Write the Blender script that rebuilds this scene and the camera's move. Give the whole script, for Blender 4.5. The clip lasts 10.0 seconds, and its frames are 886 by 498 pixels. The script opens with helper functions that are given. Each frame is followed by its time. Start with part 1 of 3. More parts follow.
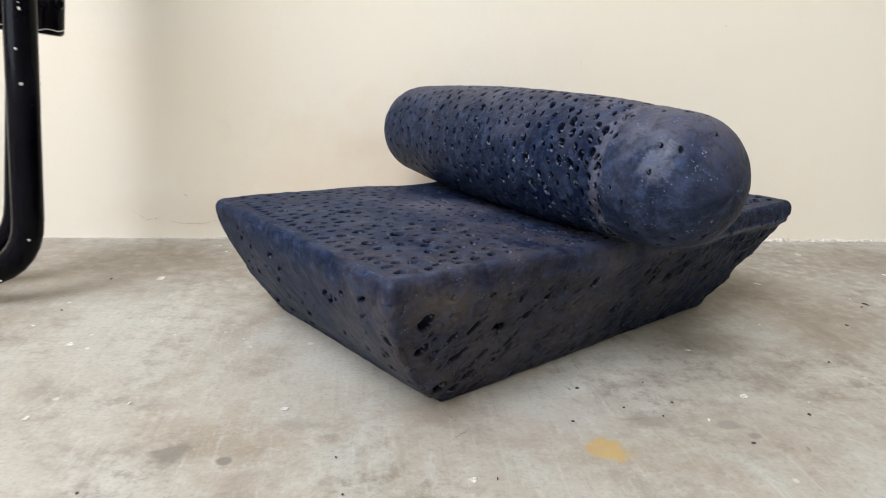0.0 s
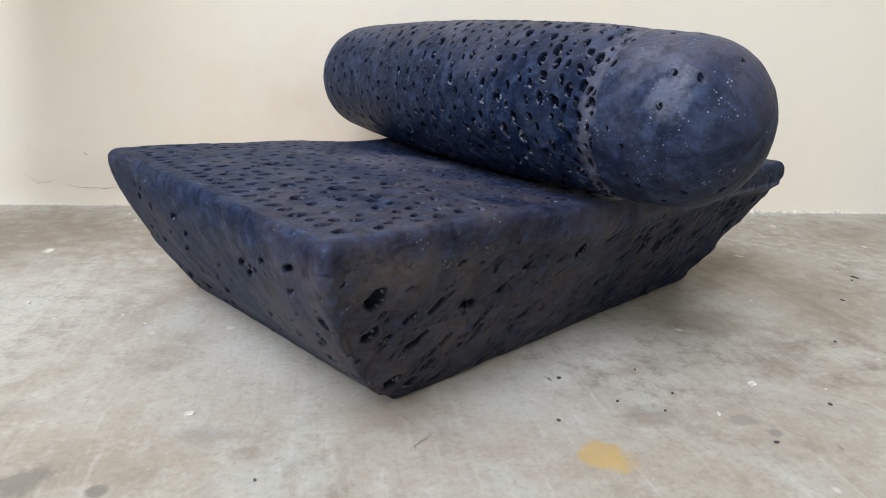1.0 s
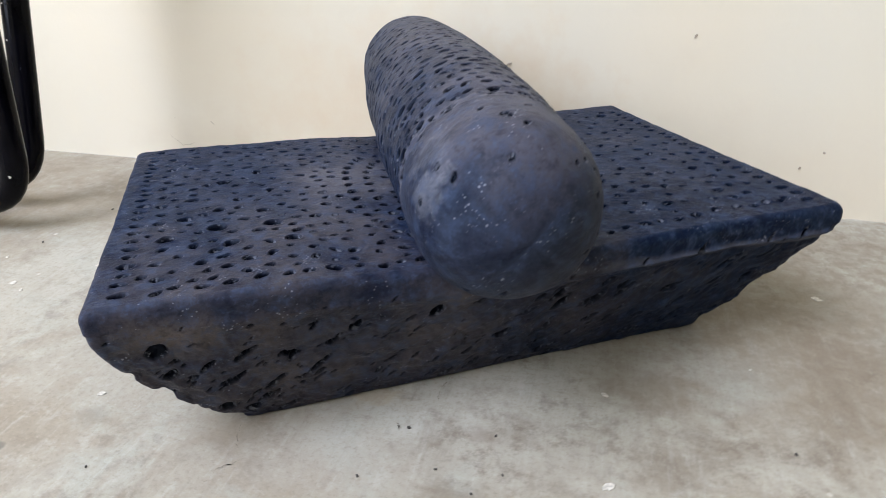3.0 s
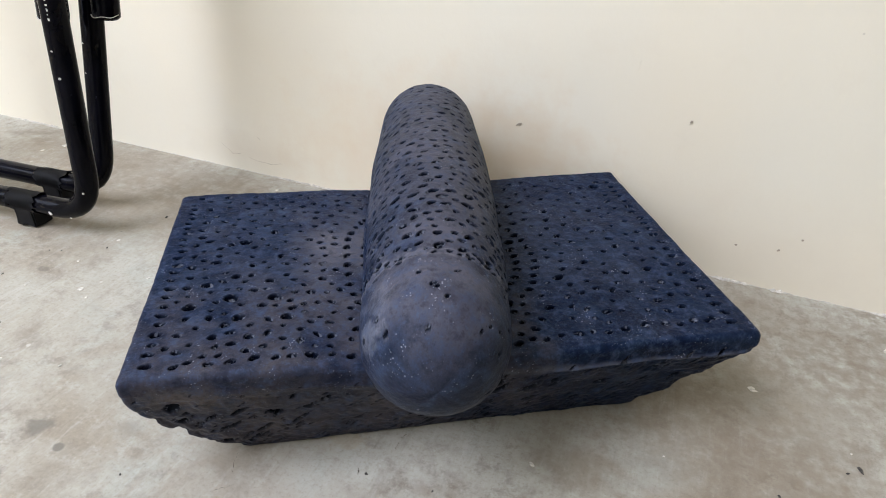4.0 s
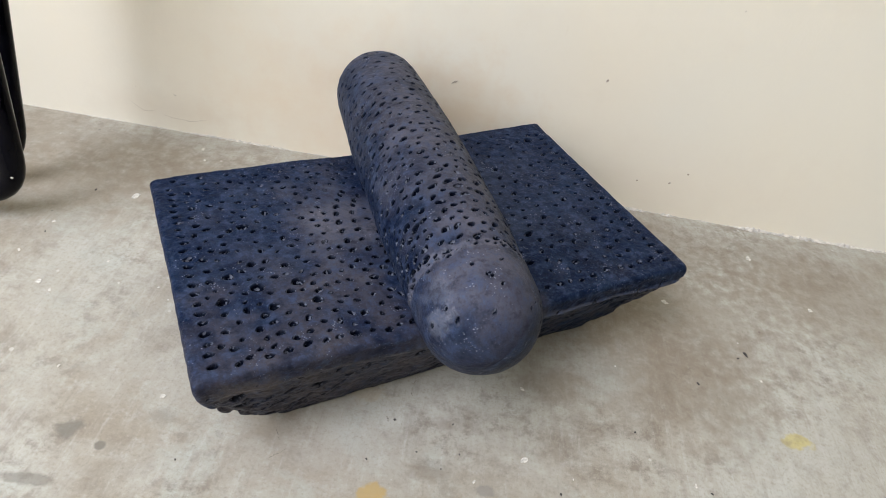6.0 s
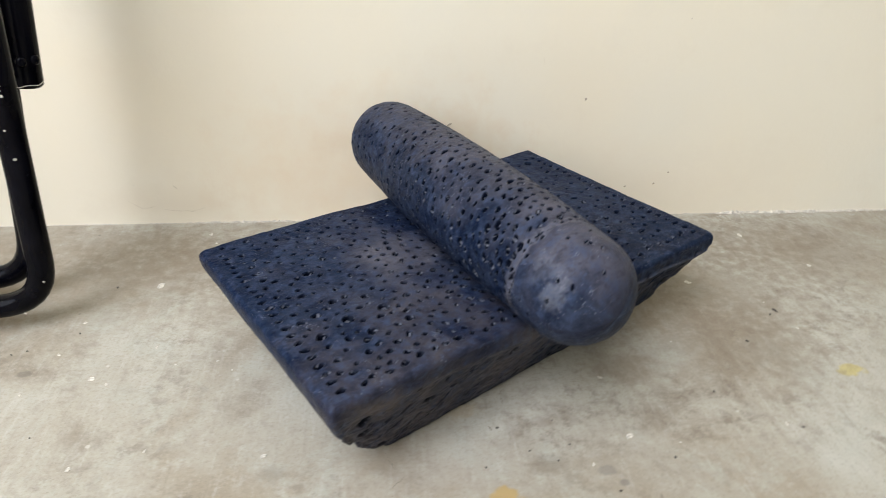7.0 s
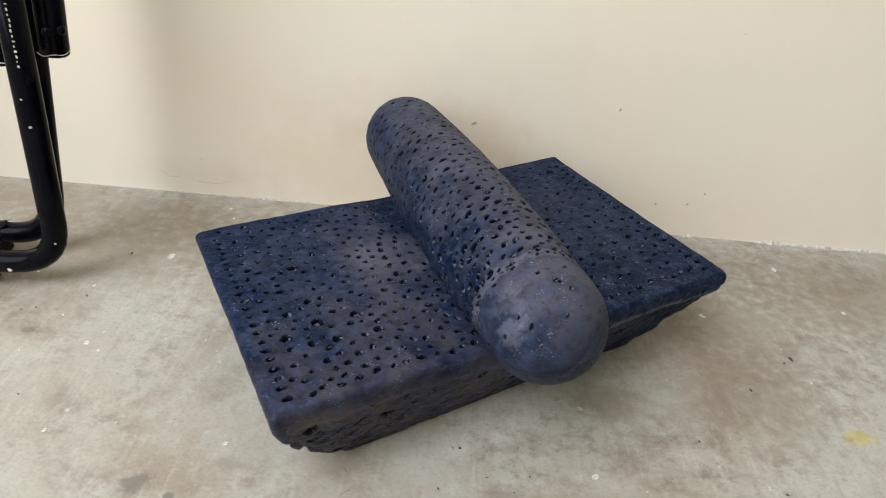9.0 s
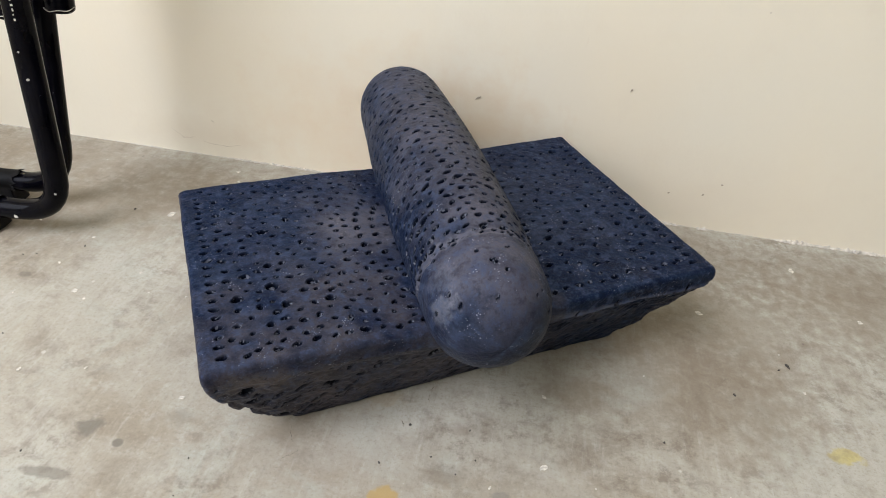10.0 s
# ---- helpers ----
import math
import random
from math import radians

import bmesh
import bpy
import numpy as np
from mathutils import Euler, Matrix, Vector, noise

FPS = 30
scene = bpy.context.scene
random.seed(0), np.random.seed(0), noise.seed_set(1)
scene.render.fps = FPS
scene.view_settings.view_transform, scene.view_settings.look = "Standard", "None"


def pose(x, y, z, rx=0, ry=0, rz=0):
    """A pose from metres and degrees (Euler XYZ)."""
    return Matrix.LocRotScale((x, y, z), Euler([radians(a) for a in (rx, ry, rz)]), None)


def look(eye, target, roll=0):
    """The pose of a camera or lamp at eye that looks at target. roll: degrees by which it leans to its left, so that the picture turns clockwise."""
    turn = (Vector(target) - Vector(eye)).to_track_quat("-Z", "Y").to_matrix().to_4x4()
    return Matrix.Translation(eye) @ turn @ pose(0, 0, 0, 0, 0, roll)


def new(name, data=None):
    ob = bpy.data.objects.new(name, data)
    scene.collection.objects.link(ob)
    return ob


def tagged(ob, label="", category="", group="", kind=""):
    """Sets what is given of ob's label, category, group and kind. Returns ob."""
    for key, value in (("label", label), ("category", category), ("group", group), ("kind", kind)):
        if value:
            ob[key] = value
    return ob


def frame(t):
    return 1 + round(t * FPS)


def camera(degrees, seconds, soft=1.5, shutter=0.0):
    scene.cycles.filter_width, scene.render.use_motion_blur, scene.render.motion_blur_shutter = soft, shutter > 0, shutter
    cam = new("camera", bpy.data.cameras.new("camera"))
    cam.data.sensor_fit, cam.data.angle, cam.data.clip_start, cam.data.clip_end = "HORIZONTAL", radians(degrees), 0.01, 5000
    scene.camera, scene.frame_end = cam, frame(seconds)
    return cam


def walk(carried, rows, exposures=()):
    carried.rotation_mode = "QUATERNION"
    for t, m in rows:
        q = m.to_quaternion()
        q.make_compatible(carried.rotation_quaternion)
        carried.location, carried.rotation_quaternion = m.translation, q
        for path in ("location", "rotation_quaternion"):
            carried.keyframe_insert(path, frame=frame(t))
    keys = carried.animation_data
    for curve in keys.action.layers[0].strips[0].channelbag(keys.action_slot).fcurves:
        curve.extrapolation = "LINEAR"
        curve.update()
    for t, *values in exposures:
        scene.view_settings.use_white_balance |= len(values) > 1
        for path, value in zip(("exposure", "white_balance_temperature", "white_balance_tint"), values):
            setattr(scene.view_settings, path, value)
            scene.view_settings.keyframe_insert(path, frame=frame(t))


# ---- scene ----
cam = camera(70.1, 10.0, soft=0.8, shutter=0.3)
PATH = [
    (0, (0.0861, 0.1849, 0.2266), (0.0593, 2.1032, -0.3386), 2.23),
    (0.5, (0.0783, 0.2234, 0.2011), (0.1957, 2.1356, -0.3731), 3.42),
    (0.7, (0.0759, 0.2397, 0.1927), (0.2128, 2.1424, -0.408), 3.43),
    (1, (0.0812, 0.2691, 0.1881), (0.2288, 2.1671, -0.4249), 3.74),
    (1.2, (0.0937, 0.2865, 0.1921), (0.1406, 2.185, -0.4353), 3.58),
    (1.5, (0.1095, 0.3141, 0.1961), (0.0711, 2.2174, -0.4172), 3.09),
    (1.7, (0.1126, 0.3208, 0.1961), (0.0446, 2.2122, -0.4504), 3.27),
    (2, (0.1348, 0.3238, 0.198), (-0.1046, 2.1807, -0.5054), 2.02),
    (2.2, (0.1719, 0.3229, 0.2151), (-0.2109, 2.1465, -0.5116), 0.63),
    (2.5, (0.239, 0.3241, 0.2382), (-0.3372, 2.0834, -0.5187), -1.46),
    (2.7, (0.2786, 0.3274, 0.2532), (-0.3693, 2.0317, -0.5687), -2.36),
    (3, (0.3155, 0.3379, 0.2777), (-0.3575, 1.9844, -0.6367), -0.31),
    (3.2, (0.3408, 0.3445, 0.3041), (-0.4135, 1.9356, -0.6444), 0.30),
    (4.3, (0.381, 0.3496, 0.4443), (-0.3893, 1.7937, -0.7051), 2.66),
    (4.5, (0.3718, 0.3478, 0.4592), (-0.3167, 1.7778, -0.7577), 4.83),
    (4.7, (0.3602, 0.3469, 0.4767), (-0.291, 1.7558, -0.7846), 4.71),
    (5, (0.3369, 0.3329, 0.4891), (-0.2376, 1.7245, -0.8274), 6.19),
    (5.2, (0.3207, 0.3244, 0.4971), (-0.1912, 1.7224, -0.8385), 7.15),
    (6.3, (0.2263, 0.2516, 0.499), (0.0654, 1.7896, -0.7693), 8.46),
    (6.5, (0.2096, 0.2362, 0.4983), (0.026, 1.7919, -0.7451), 5.13),
    (6.8, (0.1717, 0.2143, 0.485), (0.042, 1.8581, -0.6468), 1.98),
    (7, (0.1356, 0.1902, 0.4441), (0.0983, 1.8973, -0.5973), 2.21),
    (7.2, (0.0956, 0.1549, 0.4178), (0.0727, 1.9026, -0.5543), 0.58),
    (7.5, (0.0741, 0.1249, 0.3798), (0.0109, 1.8867, -0.5647), -0.41),
    (7.7, (0.0786, 0.1111, 0.358), (0.0163, 1.9188, -0.4953), 0.51),
    (8, (0.0934, 0.1168, 0.3508), (0.0297, 1.9095, -0.5335), 0.50),
    (8.2, (0.0983, 0.1257, 0.36), (0.0492, 1.9099, -0.5425), 1.03),
    (8.4, (0.1112, 0.1587, 0.4013), (-0.0372, 1.8704, -0.6224), 1.76),
    (8.5, (0.1276, 0.1782, 0.4224), (-0.0393, 1.8946, -0.5905), 2.43),
    (8.7, (0.1712, 0.2142, 0.4686), (-0.0254, 1.9235, -0.5511), 2.83),
    (9, (0.2073, 0.2314, 0.4718), (-0.0348, 1.8655, -0.6556), 4.84),
    (9.2, (0.2329, 0.2452, 0.476), (-0.0204, 1.8747, -0.6558), 6.04),
    (9.5, (0.2819, 0.2585, 0.4797), (-0.0921, 1.8654, -0.6507), 5.18),
    (9.7, (0.2938, 0.2579, 0.4758), (-0.1047, 1.8366, -0.6856), 5.51),
    (10, (0.2947, 0.2629, 0.466), (-0.134, 1.8103, -0.7265), 4.66),
]
walk(cam, [(t, look(eye, target, roll)) for t, eye, target, roll in PATH],
     [(0, 0.20, 6200, 12), (1, 0.23, 5980, 12), (2.2, 0.32, 6030, 12), (3, 0.29, 5980, 12), (4.5, 0.12, 6020, 12), (6.5, 0.11, 6280, 11),
      (7.5, 0.19, 6480, 8), (8, 0.16, 6420, 9), (8.5, 0.16, 6150, 11), (9, 0.02, 6400, 10), (9.5, 0.04, 6530, 10), (10, 0.04, 6420, 11)])

# ---- light ----
world = bpy.data.worlds.new("world")
scene.world = world
world.use_nodes = True
sky = world.node_tree.nodes.new("ShaderNodeTexSky")
sky.sky_type = "NISHITA"
sky.sun_disc = False
sky.sun_elevation, sky.sun_rotation = radians(48), radians(200)
background = world.node_tree.nodes["Background"]
background.inputs["Strength"].default_value = 0.12
world.node_tree.links.new(sky.outputs[0], background.inputs["Color"])


def opening_light(name, place, target, width, height, power, colour):
    lamp = bpy.data.lights.new(name, "AREA")
    lamp.shape, lamp.size, lamp.size_y = "RECTANGLE", width, height
    lamp.energy, lamp.color = power, colour
    ob = new(name, lamp)
    ob.matrix_world = look(place, target)
    return ob


WALL_TURN = 8.1
ROOM = pose(0, 0.988, 0, 0, 0, WALL_TURN)   # the wall's foot: x along the wall, y into it
# window out of view, assumed from the light that falls from the left
opening_light("window_daylight", ROOM @ Vector((-1.68, -1.75, 1.65)), ROOM @ Vector((0.1, -0.35, 0.2)), 1.9, 1.5, 36.0, (0.945, 0.975, 1.07))
# added lamp overhead to brighten wall and floor; no skylight is known there
opening_light("overhead_fill_light", ROOM @ Vector((-0.95, -1.60, 2.66)), ROOM @ Vector((-0.95, -1.599, 0.0)), 1.3, 1.7, 78.0, (0.945, 0.975, 1.07))



# ---- materials ----
def material(name, rough=0.6, metal=0.0, spec=0.5):
    m = bpy.data.materials.new(name)
    m.use_nodes = True
    b = m.node_tree.nodes["Principled BSDF"]
    b.inputs["Roughness"].default_value = rough
    b.inputs["Metallic"].default_value = metal
    b.inputs["Specular IOR Level"].default_value = spec
    return m


def node(m, kind, **values):
    n = m.node_tree.nodes.new(kind)
    for k, v in values.items():
        n.inputs[k.replace("_", " ")].default_value = v
    return n


def wire(m, a, b):
    m.node_tree.links.new(a, b)


def coords(m):
    return node(m, "ShaderNodeTexCoord").outputs["Object"]


def noise_tex(m, vec, scale, detail=4.0, rough=0.55, distortion=0.0):
    n = node(m, "ShaderNodeTexNoise", Scale=scale, Detail=detail, Roughness=rough, Distortion=distortion)
    wire(m, vec, n.inputs["Vector"])
    return n.outputs["Fac"]


def ramp(m, fac, stops):
    n = node(m, "ShaderNodeValToRGB")
    e = n.color_ramp.elements
    e[0].position, e[0].color = stops[0][0], (*stops[0][1], 1)
    e[1].position, e[1].color = stops[-1][0], (*stops[-1][1], 1)
    for p, c in stops[1:-1]:
        x = e.new(p)
        x.color = (*c, 1)
    wire(m, fac, n.inputs["Fac"])
    return n.outputs["Color"]


def grey(a):
    return (a, a, a)


def mix(m, fac, a, b, mode="MIX"):
    n = node(m, "ShaderNodeMix")
    n.data_type, n.blend_type = "RGBA", mode
    for sock, v in ((n.inputs["Factor"], fac), (n.inputs["A"], a), (n.inputs["B"], b)):
        if isinstance(v, float):
            sock.default_value = v
        elif isinstance(v, tuple):
            sock.default_value = (*v, 1)
        else:
            wire(m, v, sock)
    return n.outputs["Result"]


def math_node(m, op, a, b=0.0, clamp=False):
    n = node(m, "ShaderNodeMath")
    n.operation, n.use_clamp = op, clamp
    for sock, v in zip(n.inputs, (a, b)):
        if isinstance(v, (int, float)):
            sock.default_value = v
        else:
            wire(m, v, sock)
    return n.outputs[0]


def finish(m, colour=None, rough=None, height=None, strength=0.3, distance=0.002):
    b = m.node_tree.nodes["Principled BSDF"]
    if colour is not None:
        wire(m, colour, b.inputs["Base Color"])
    if rough is not None:
        wire(m, rough, b.inputs["Roughness"])
    if height is not None:
        n = node(m, "ShaderNodeBump", Strength=strength, Distance=distance)
        wire(m, height, n.inputs["Height"])
        wire(m, n.outputs["Normal"], b.inputs["Normal"])
    return m


def blot_mask(m, vec, place, size, wobble, soft=0.35, scale=60.0):
    """1 inside an uneven blot of that size round place, 0 outside."""
    n = node(m, "ShaderNodeVectorMath")
    n.operation = "SUBTRACT"
    wire(m, vec, n.inputs[0])
    n.inputs[1].default_value = place
    d = node(m, "ShaderNodeVectorMath")
    d.operation = "DIVIDE"
    wire(m, n.outputs[0], d.inputs[0])
    d.inputs[1].default_value = size
    l = node(m, "ShaderNodeVectorMath")
    l.operation = "LENGTH"
    wire(m, d.outputs[0], l.inputs[0])
    w = math_node(m, "MULTIPLY", math_node(m, "SUBTRACT", noise_tex(m, vec, scale, 4.0, 0.6), 0.5), wobble * 2.2)
    r = math_node(m, "ADD", l.outputs["Value"], w)
    g = node(m, "ShaderNodeMapRange", From_Min=1.0 + soft, From_Max=1.0 - soft)
    wire(m, r, g.inputs["Value"])
    return g.outputs["Result"]


def stone_material(name, brown, navy, dusty, pale_places):
    m = material(name, 0.5, spec=0.085)
    m.node_tree.nodes["Principled BSDF"].inputs["Specular Tint"].default_value = (0.72, 0.86, 1.0, 1.0)
    v = coords(m)
    big = noise_tex(m, v, 6.0, 3.0, 0.5)
    mid = noise_tex(m, v, 34.0, 6.0, 0.6)
    fine = noise_tex(m, v, 420.0, 3.0, 0.7)
    c = mix(m, ramp(m, big, [(0.48, grey(0)), (0.72, grey(0.6))]), navy, brown)
    c = mix(m, ramp(m, mid, [(0.45, grey(0)), (0.74, grey(0.62))]), c, dusty)
    for place, size, amount, colour in pale_places:
        k = math_node(m, "MULTIPLY", blot_mask(m, v, place, size, 1.6, 0.75 if size[0] > 0.025 else 0.4, 26.0 if size[0] > 0.025 else 110.0), amount)
        k = math_node(m, "MULTIPLY", k, ramp(m, mid, [(0.30, grey(0.45)), (0.62, grey(1))]))
        c = mix(m, k, c, colour)
    clot = noise_tex(m, v, 95.0, 5.0, 0.7)
    c = mix(m, ramp(m, clot, [(0.50, grey(0)), (0.66, grey(0.62))]), c, (0.039, 0.056, 0.104))
    c = mix(m, ramp(m, clot, [(0.32, grey(0.6)), (0.48, grey(0))]), c, (0.004, 0.006, 0.014))
    sand = noise_tex(m, v, 210.0, 6.0, 0.8)
    c = mix(m, ramp(m, sand, [(0.53, grey(0)), (0.70, grey(0.52))]), c, (0.060, 0.087, 0.152))
    c = mix(m, ramp(m, sand, [(0.30, grey(0.6)), (0.46, grey(0))]), c, (0.003, 0.004, 0.010))
    # small pale crystals and dust grains, some painted to stand in for glints
    cells = node(m, "ShaderNodeTexVoronoi", Scale=430.0)
    wire(m, v, cells.inputs["Vector"])
    gate = ramp(m, noise_tex(m, v, 60.0, 3.0, 0.7), [(0.48, grey(0)), (0.68, grey(0.28))])
    near = math_node(m, "LESS_THAN", cells.outputs["Distance"], gate)
    c = mix(m, math_node(m, "MULTIPLY", near, 0.42), c, (0.36, 0.37, 0.43))
    # shade is put into the pits' colour, and pale specks stand in for glints
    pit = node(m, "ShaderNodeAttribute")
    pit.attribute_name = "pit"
    in_pit = pit.outputs["Fac"]
    c = mix(m, math_node(m, "MULTIPLY", in_pit, 0.97), c, (0.0022, 0.0034, 0.0085))
    pit_glint = math_node(m, "MULTIPLY", ramp(m, noise_tex(m, v, 270.0, 3.0, 0.6), [(0.56, grey(0)), (0.62, grey(0.7))]), in_pit)
    c = mix(m, pit_glint, c, (0.17, 0.18, 0.22))
    r = mix(m, in_pit, ramp(m, mid, [(0.3, grey(0.36)), (0.75, grey(0.54))]), (0.27, 0.27, 0.27))
    h = math_node(m, "ADD", math_node(m, "MULTIPLY", mid, 0.5), math_node(m, "ADD", math_node(m, "MULTIPLY", fine, 0.25), math_node(m, "MULTIPLY", sand, 0.5)))
    return finish(m, c, r, h, 0.46, 0.002)


NAVY, BROWN = (0.0018, 0.0072, 0.028), (0.0066, 0.0066, 0.0115)
SCUFF = (0.095, 0.075, 0.064)
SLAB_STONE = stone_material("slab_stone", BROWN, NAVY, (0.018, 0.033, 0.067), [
    ((-0.085, -0.005, 0.1), (0.085, 0.095, 0.05), 0.50, (0.044, 0.046, 0.066)),
    ((-0.075, 0.02, 0.1), (0.035, 0.055, 0.05), 0.65, (0.145, 0.136, 0.152)),
    ((-0.15, -0.06, 0.1), (0.06, 0.06, 0.02), 0.3, (0.046, 0.048, 0.066)),
    # worn lip, drawn paler for the light it catches
    ((0.13, -0.145, 0.0895), (0.10, 0.05, 0.0030), 0.85, (0.11, 0.11, 0.13)),
    # brown dust of the face, made paler in place of light from the front
    ((-0.13, -0.118, 0.045), (0.16, 0.06, 0.060), 0.95, (0.074, 0.0625, 0.0630)),
    ((-0.192, -0.138, 0.090), (0.0300, 0.05, 0.0065), 0.5, (0.12, 0.10, 0.088)),
    ((-0.145, -0.138, 0.088), (0.0300, 0.05, 0.0060), 0.3, SCUFF),
    ((-0.095, -0.138, 0.086), (0.0300, 0.05, 0.0060), 0.25, SCUFF),
    ((0.10, 0.03, 0.1), (0.07, 0.08, 0.05), 0.4, (0.050, 0.055, 0.078))])
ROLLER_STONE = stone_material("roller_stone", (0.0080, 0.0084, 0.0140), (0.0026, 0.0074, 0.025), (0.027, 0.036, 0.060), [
    # paler top of body and end: overhead light put into the dust colour
    ((0.20, 0.0, 0.060), (0.26, 0.035, 0.030), 0.75, (0.094, 0.088, 0.104)),
    ((0.030, 0.0, 0.045), (0.045, 0.035, 0.028), 0.6, (0.105, 0.097, 0.115)),
    # grey of the end, raised in place of light from the front
    ((0.030, 0.0, 0.005), (0.050, 0.07, 0.06), 0.36, (0.072, 0.074, 0.100)),
    ((0.030, 0.043, 0.016), (0.009, 0.012, 0.013), 0.42, (0.20, 0.21, 0.25)),
    ((0.074, 0.0, 0.0), (0.0045, 0.3, 0.3), 0.5, (0.17, 0.165, 0.19)),
    ((0.046, 0.040, 0.030), (0.013, 0.013, 0.011), 0.35, (0.16, 0.17, 0.21))])


def wall_material():
    m = material("cream_wall_paint", 0.55, spec=0.3)
    v = coords(m)
    big = noise_tex(m, v, 2.0, 4.0, 0.55, 0.4)
    mid = noise_tex(m, v, 11.0, 5.0, 0.6)
    fine = noise_tex(m, v, 150.0, 4.0, 0.6)
    c = mix(m, ramp(m, big, [(0.35, grey(0)), (0.7, grey(1))]), (0.815, 0.738, 0.582), (0.785, 0.746, 0.628))
    c = mix(m, ramp(m, mid, [(0.58, grey(0)), (0.85, grey(0.30))]), c, (0.70, 0.60, 0.46))
    for place, size, amount, colour in (
            ((0.02, 0.0, 0.07), (0.13, 0.05, 0.08), 0.32, (0.72, 0.50, 0.29)),
            ((0.13, 0.0, 0.10), (0.06, 0.05, 0.05), 0.30, (0.66, 0.47, 0.26)),
            ((-0.02, 0.0, 0.115), (0.030, 0.05, 0.016), 0.12, (0.52, 0.40, 0.27)),
            ((-0.27, 0.0, 0.03), (0.07, 0.05, 0.022), 0.25, (0.60, 0.50, 0.37)),
            ((0.40, 0.0, 0.04), (0.14, 0.05, 0.05), 0.22, (0.70, 0.60, 0.47))):
        c = mix(m, math_node(m, "MULTIPLY", blot_mask(m, v, place, size, 1.2, 0.8, 22.0), amount), c, colour)
    dots = node(m, "ShaderNodeTexVoronoi", Scale=16.0)
    wire(m, v, dots.inputs["Vector"])
    c = mix(m, ramp(m, dots.outputs["Distance"], [(0.010, grey(0.5)), (0.022, grey(0))]), c, (0.50, 0.44, 0.36))
    h = math_node(m, "ADD", math_node(m, "MULTIPLY", mid, 1.2), math_node(m, "MULTIPLY", fine, 0.3))
    return finish(m, c, None, h, 0.28, 0.003)


def floor_material():
    m = material("worn_cement_floor", 0.5, spec=0.3)
    v = coords(m)
    big = noise_tex(m, v, 3.0, 6.0, 0.62, 0.6)
    mid = noise_tex(m, v, 12.0, 9.0, 0.72, 0.4)
    small = noise_tex(m, v, 55.0, 7.0, 0.72)
    fine = noise_tex(m, v, 300.0, 5.0, 0.75)
    mp = node(m, "ShaderNodeMapping")
    mp.inputs["Rotation"].default_value = (0, 0, 0.25)
    mp.inputs["Scale"].default_value = (150.0, 14.0, 1.0)
    wire(m, v, mp.inputs["Vector"])
    brush = noise_tex(m, mp.outputs[0], 1.0, 6.0, 0.7)
    c = mix(m, ramp(m, big, [(0.36, grey(0)), (0.62, grey(1))]), (0.318, 0.276, 0.208), (0.462, 0.452, 0.388))
    c = mix(m, ramp(m, mid, [(0.28, grey(0.85)), (0.48, grey(0))]), c, (0.215, 0.180, 0.135))
    c = mix(m, ramp(m, mid, [(0.52, grey(0)), (0.68, grey(0.8))]), c, (0.415, 0.420, 0.362))
    c = mix(m, ramp(m, brush, [(0.30, grey(0.34)), (0.45, grey(0))]), c, (0.24, 0.21, 0.165))
    c = mix(m, ramp(m, brush, [(0.55, grey(0)), (0.69, grey(0.32))]), c, (0.54, 0.525, 0.475))
    blotch = math_node(m, "MULTIPLY", ramp(m, small, [(0.38, grey(1)), (0.50, grey(0))]), ramp(m, noise_tex(m, v, 6.5, 4.0, 0.6), [(0.46, grey(0)), (0.62, grey(0.75))]))
    c = mix(m, blotch, c, (0.19, 0.162, 0.125))
    c = mix(m, ramp(m, small, [(0.54, grey(0)), (0.68, grey(0.45))]), c, (0.48, 0.46, 0.41))
    c = mix(m, ramp(m, fine, [(0.34, grey(0.38)), (0.48, grey(0))]), c, (0.19, 0.16, 0.115))
    c = mix(m, ramp(m, fine, [(0.56, grey(0)), (0.68, grey(0.28))]), c, (0.54, 0.52, 0.45))
    for x, y, a, b, amount, colour, wobble in FLOOR_BLOTS:
        place = ROOM.inverted() @ Vector((x, y, 0))
        k = math_node(m, "MULTIPLY", blot_mask(m, v, tuple(place), (a, b, 0.2), wobble, 0.22 if amount > 0.5 else 0.6, 70.0), amount)
        c = mix(m, k, c, colour)
    for scale, lo, hi, amount, colour in ((26.0, 0.022, 0.045, 0.45, (0.66, 0.63, 0.56)), (19.0, 0.016, 0.035, 0.5, (0.13, 0.11, 0.09))):
        dots = node(m, "ShaderNodeTexVoronoi", Scale=scale)
        wob = node(m, "ShaderNodeMapping")
        wob.inputs["Location"].default_value = (scale, 1.7, 0.0)
        wire(m, v, wob.inputs["Vector"])
        wire(m, wob.outputs[0], dots.inputs["Vector"])
        size = math_node(m, "MULTIPLY", math_node(m, "SUBTRACT", noise_tex(m, v, 9.0, 2.0), 0.5), 0.25)
        dist = math_node(m, "ADD", math_node(m, "ADD", dots.outputs["Distance"], size), math_node(m, "MULTIPLY", math_node(m, "SUBTRACT", noise_tex(m, v, 300.0, 2.0), 0.5), 0.06))
        c = mix(m, ramp(m, dist, [(lo, grey(amount)), (hi, grey(0))]), c, colour)
    r = ramp(m, mid, [(0.3, grey(0.62)), (0.7, grey(0.40))])
    h = math_node(m, "ADD", math_node(m, "ADD", mid, math_node(m, "MULTIPLY", small, 0.5)), math_node(m, "ADD", math_node(m, "MULTIPLY", fine, 0.25), math_node(m, "MULTIPLY", brush, 0.08)))
    return finish(m, c, r, h, 0.22, 0.002)


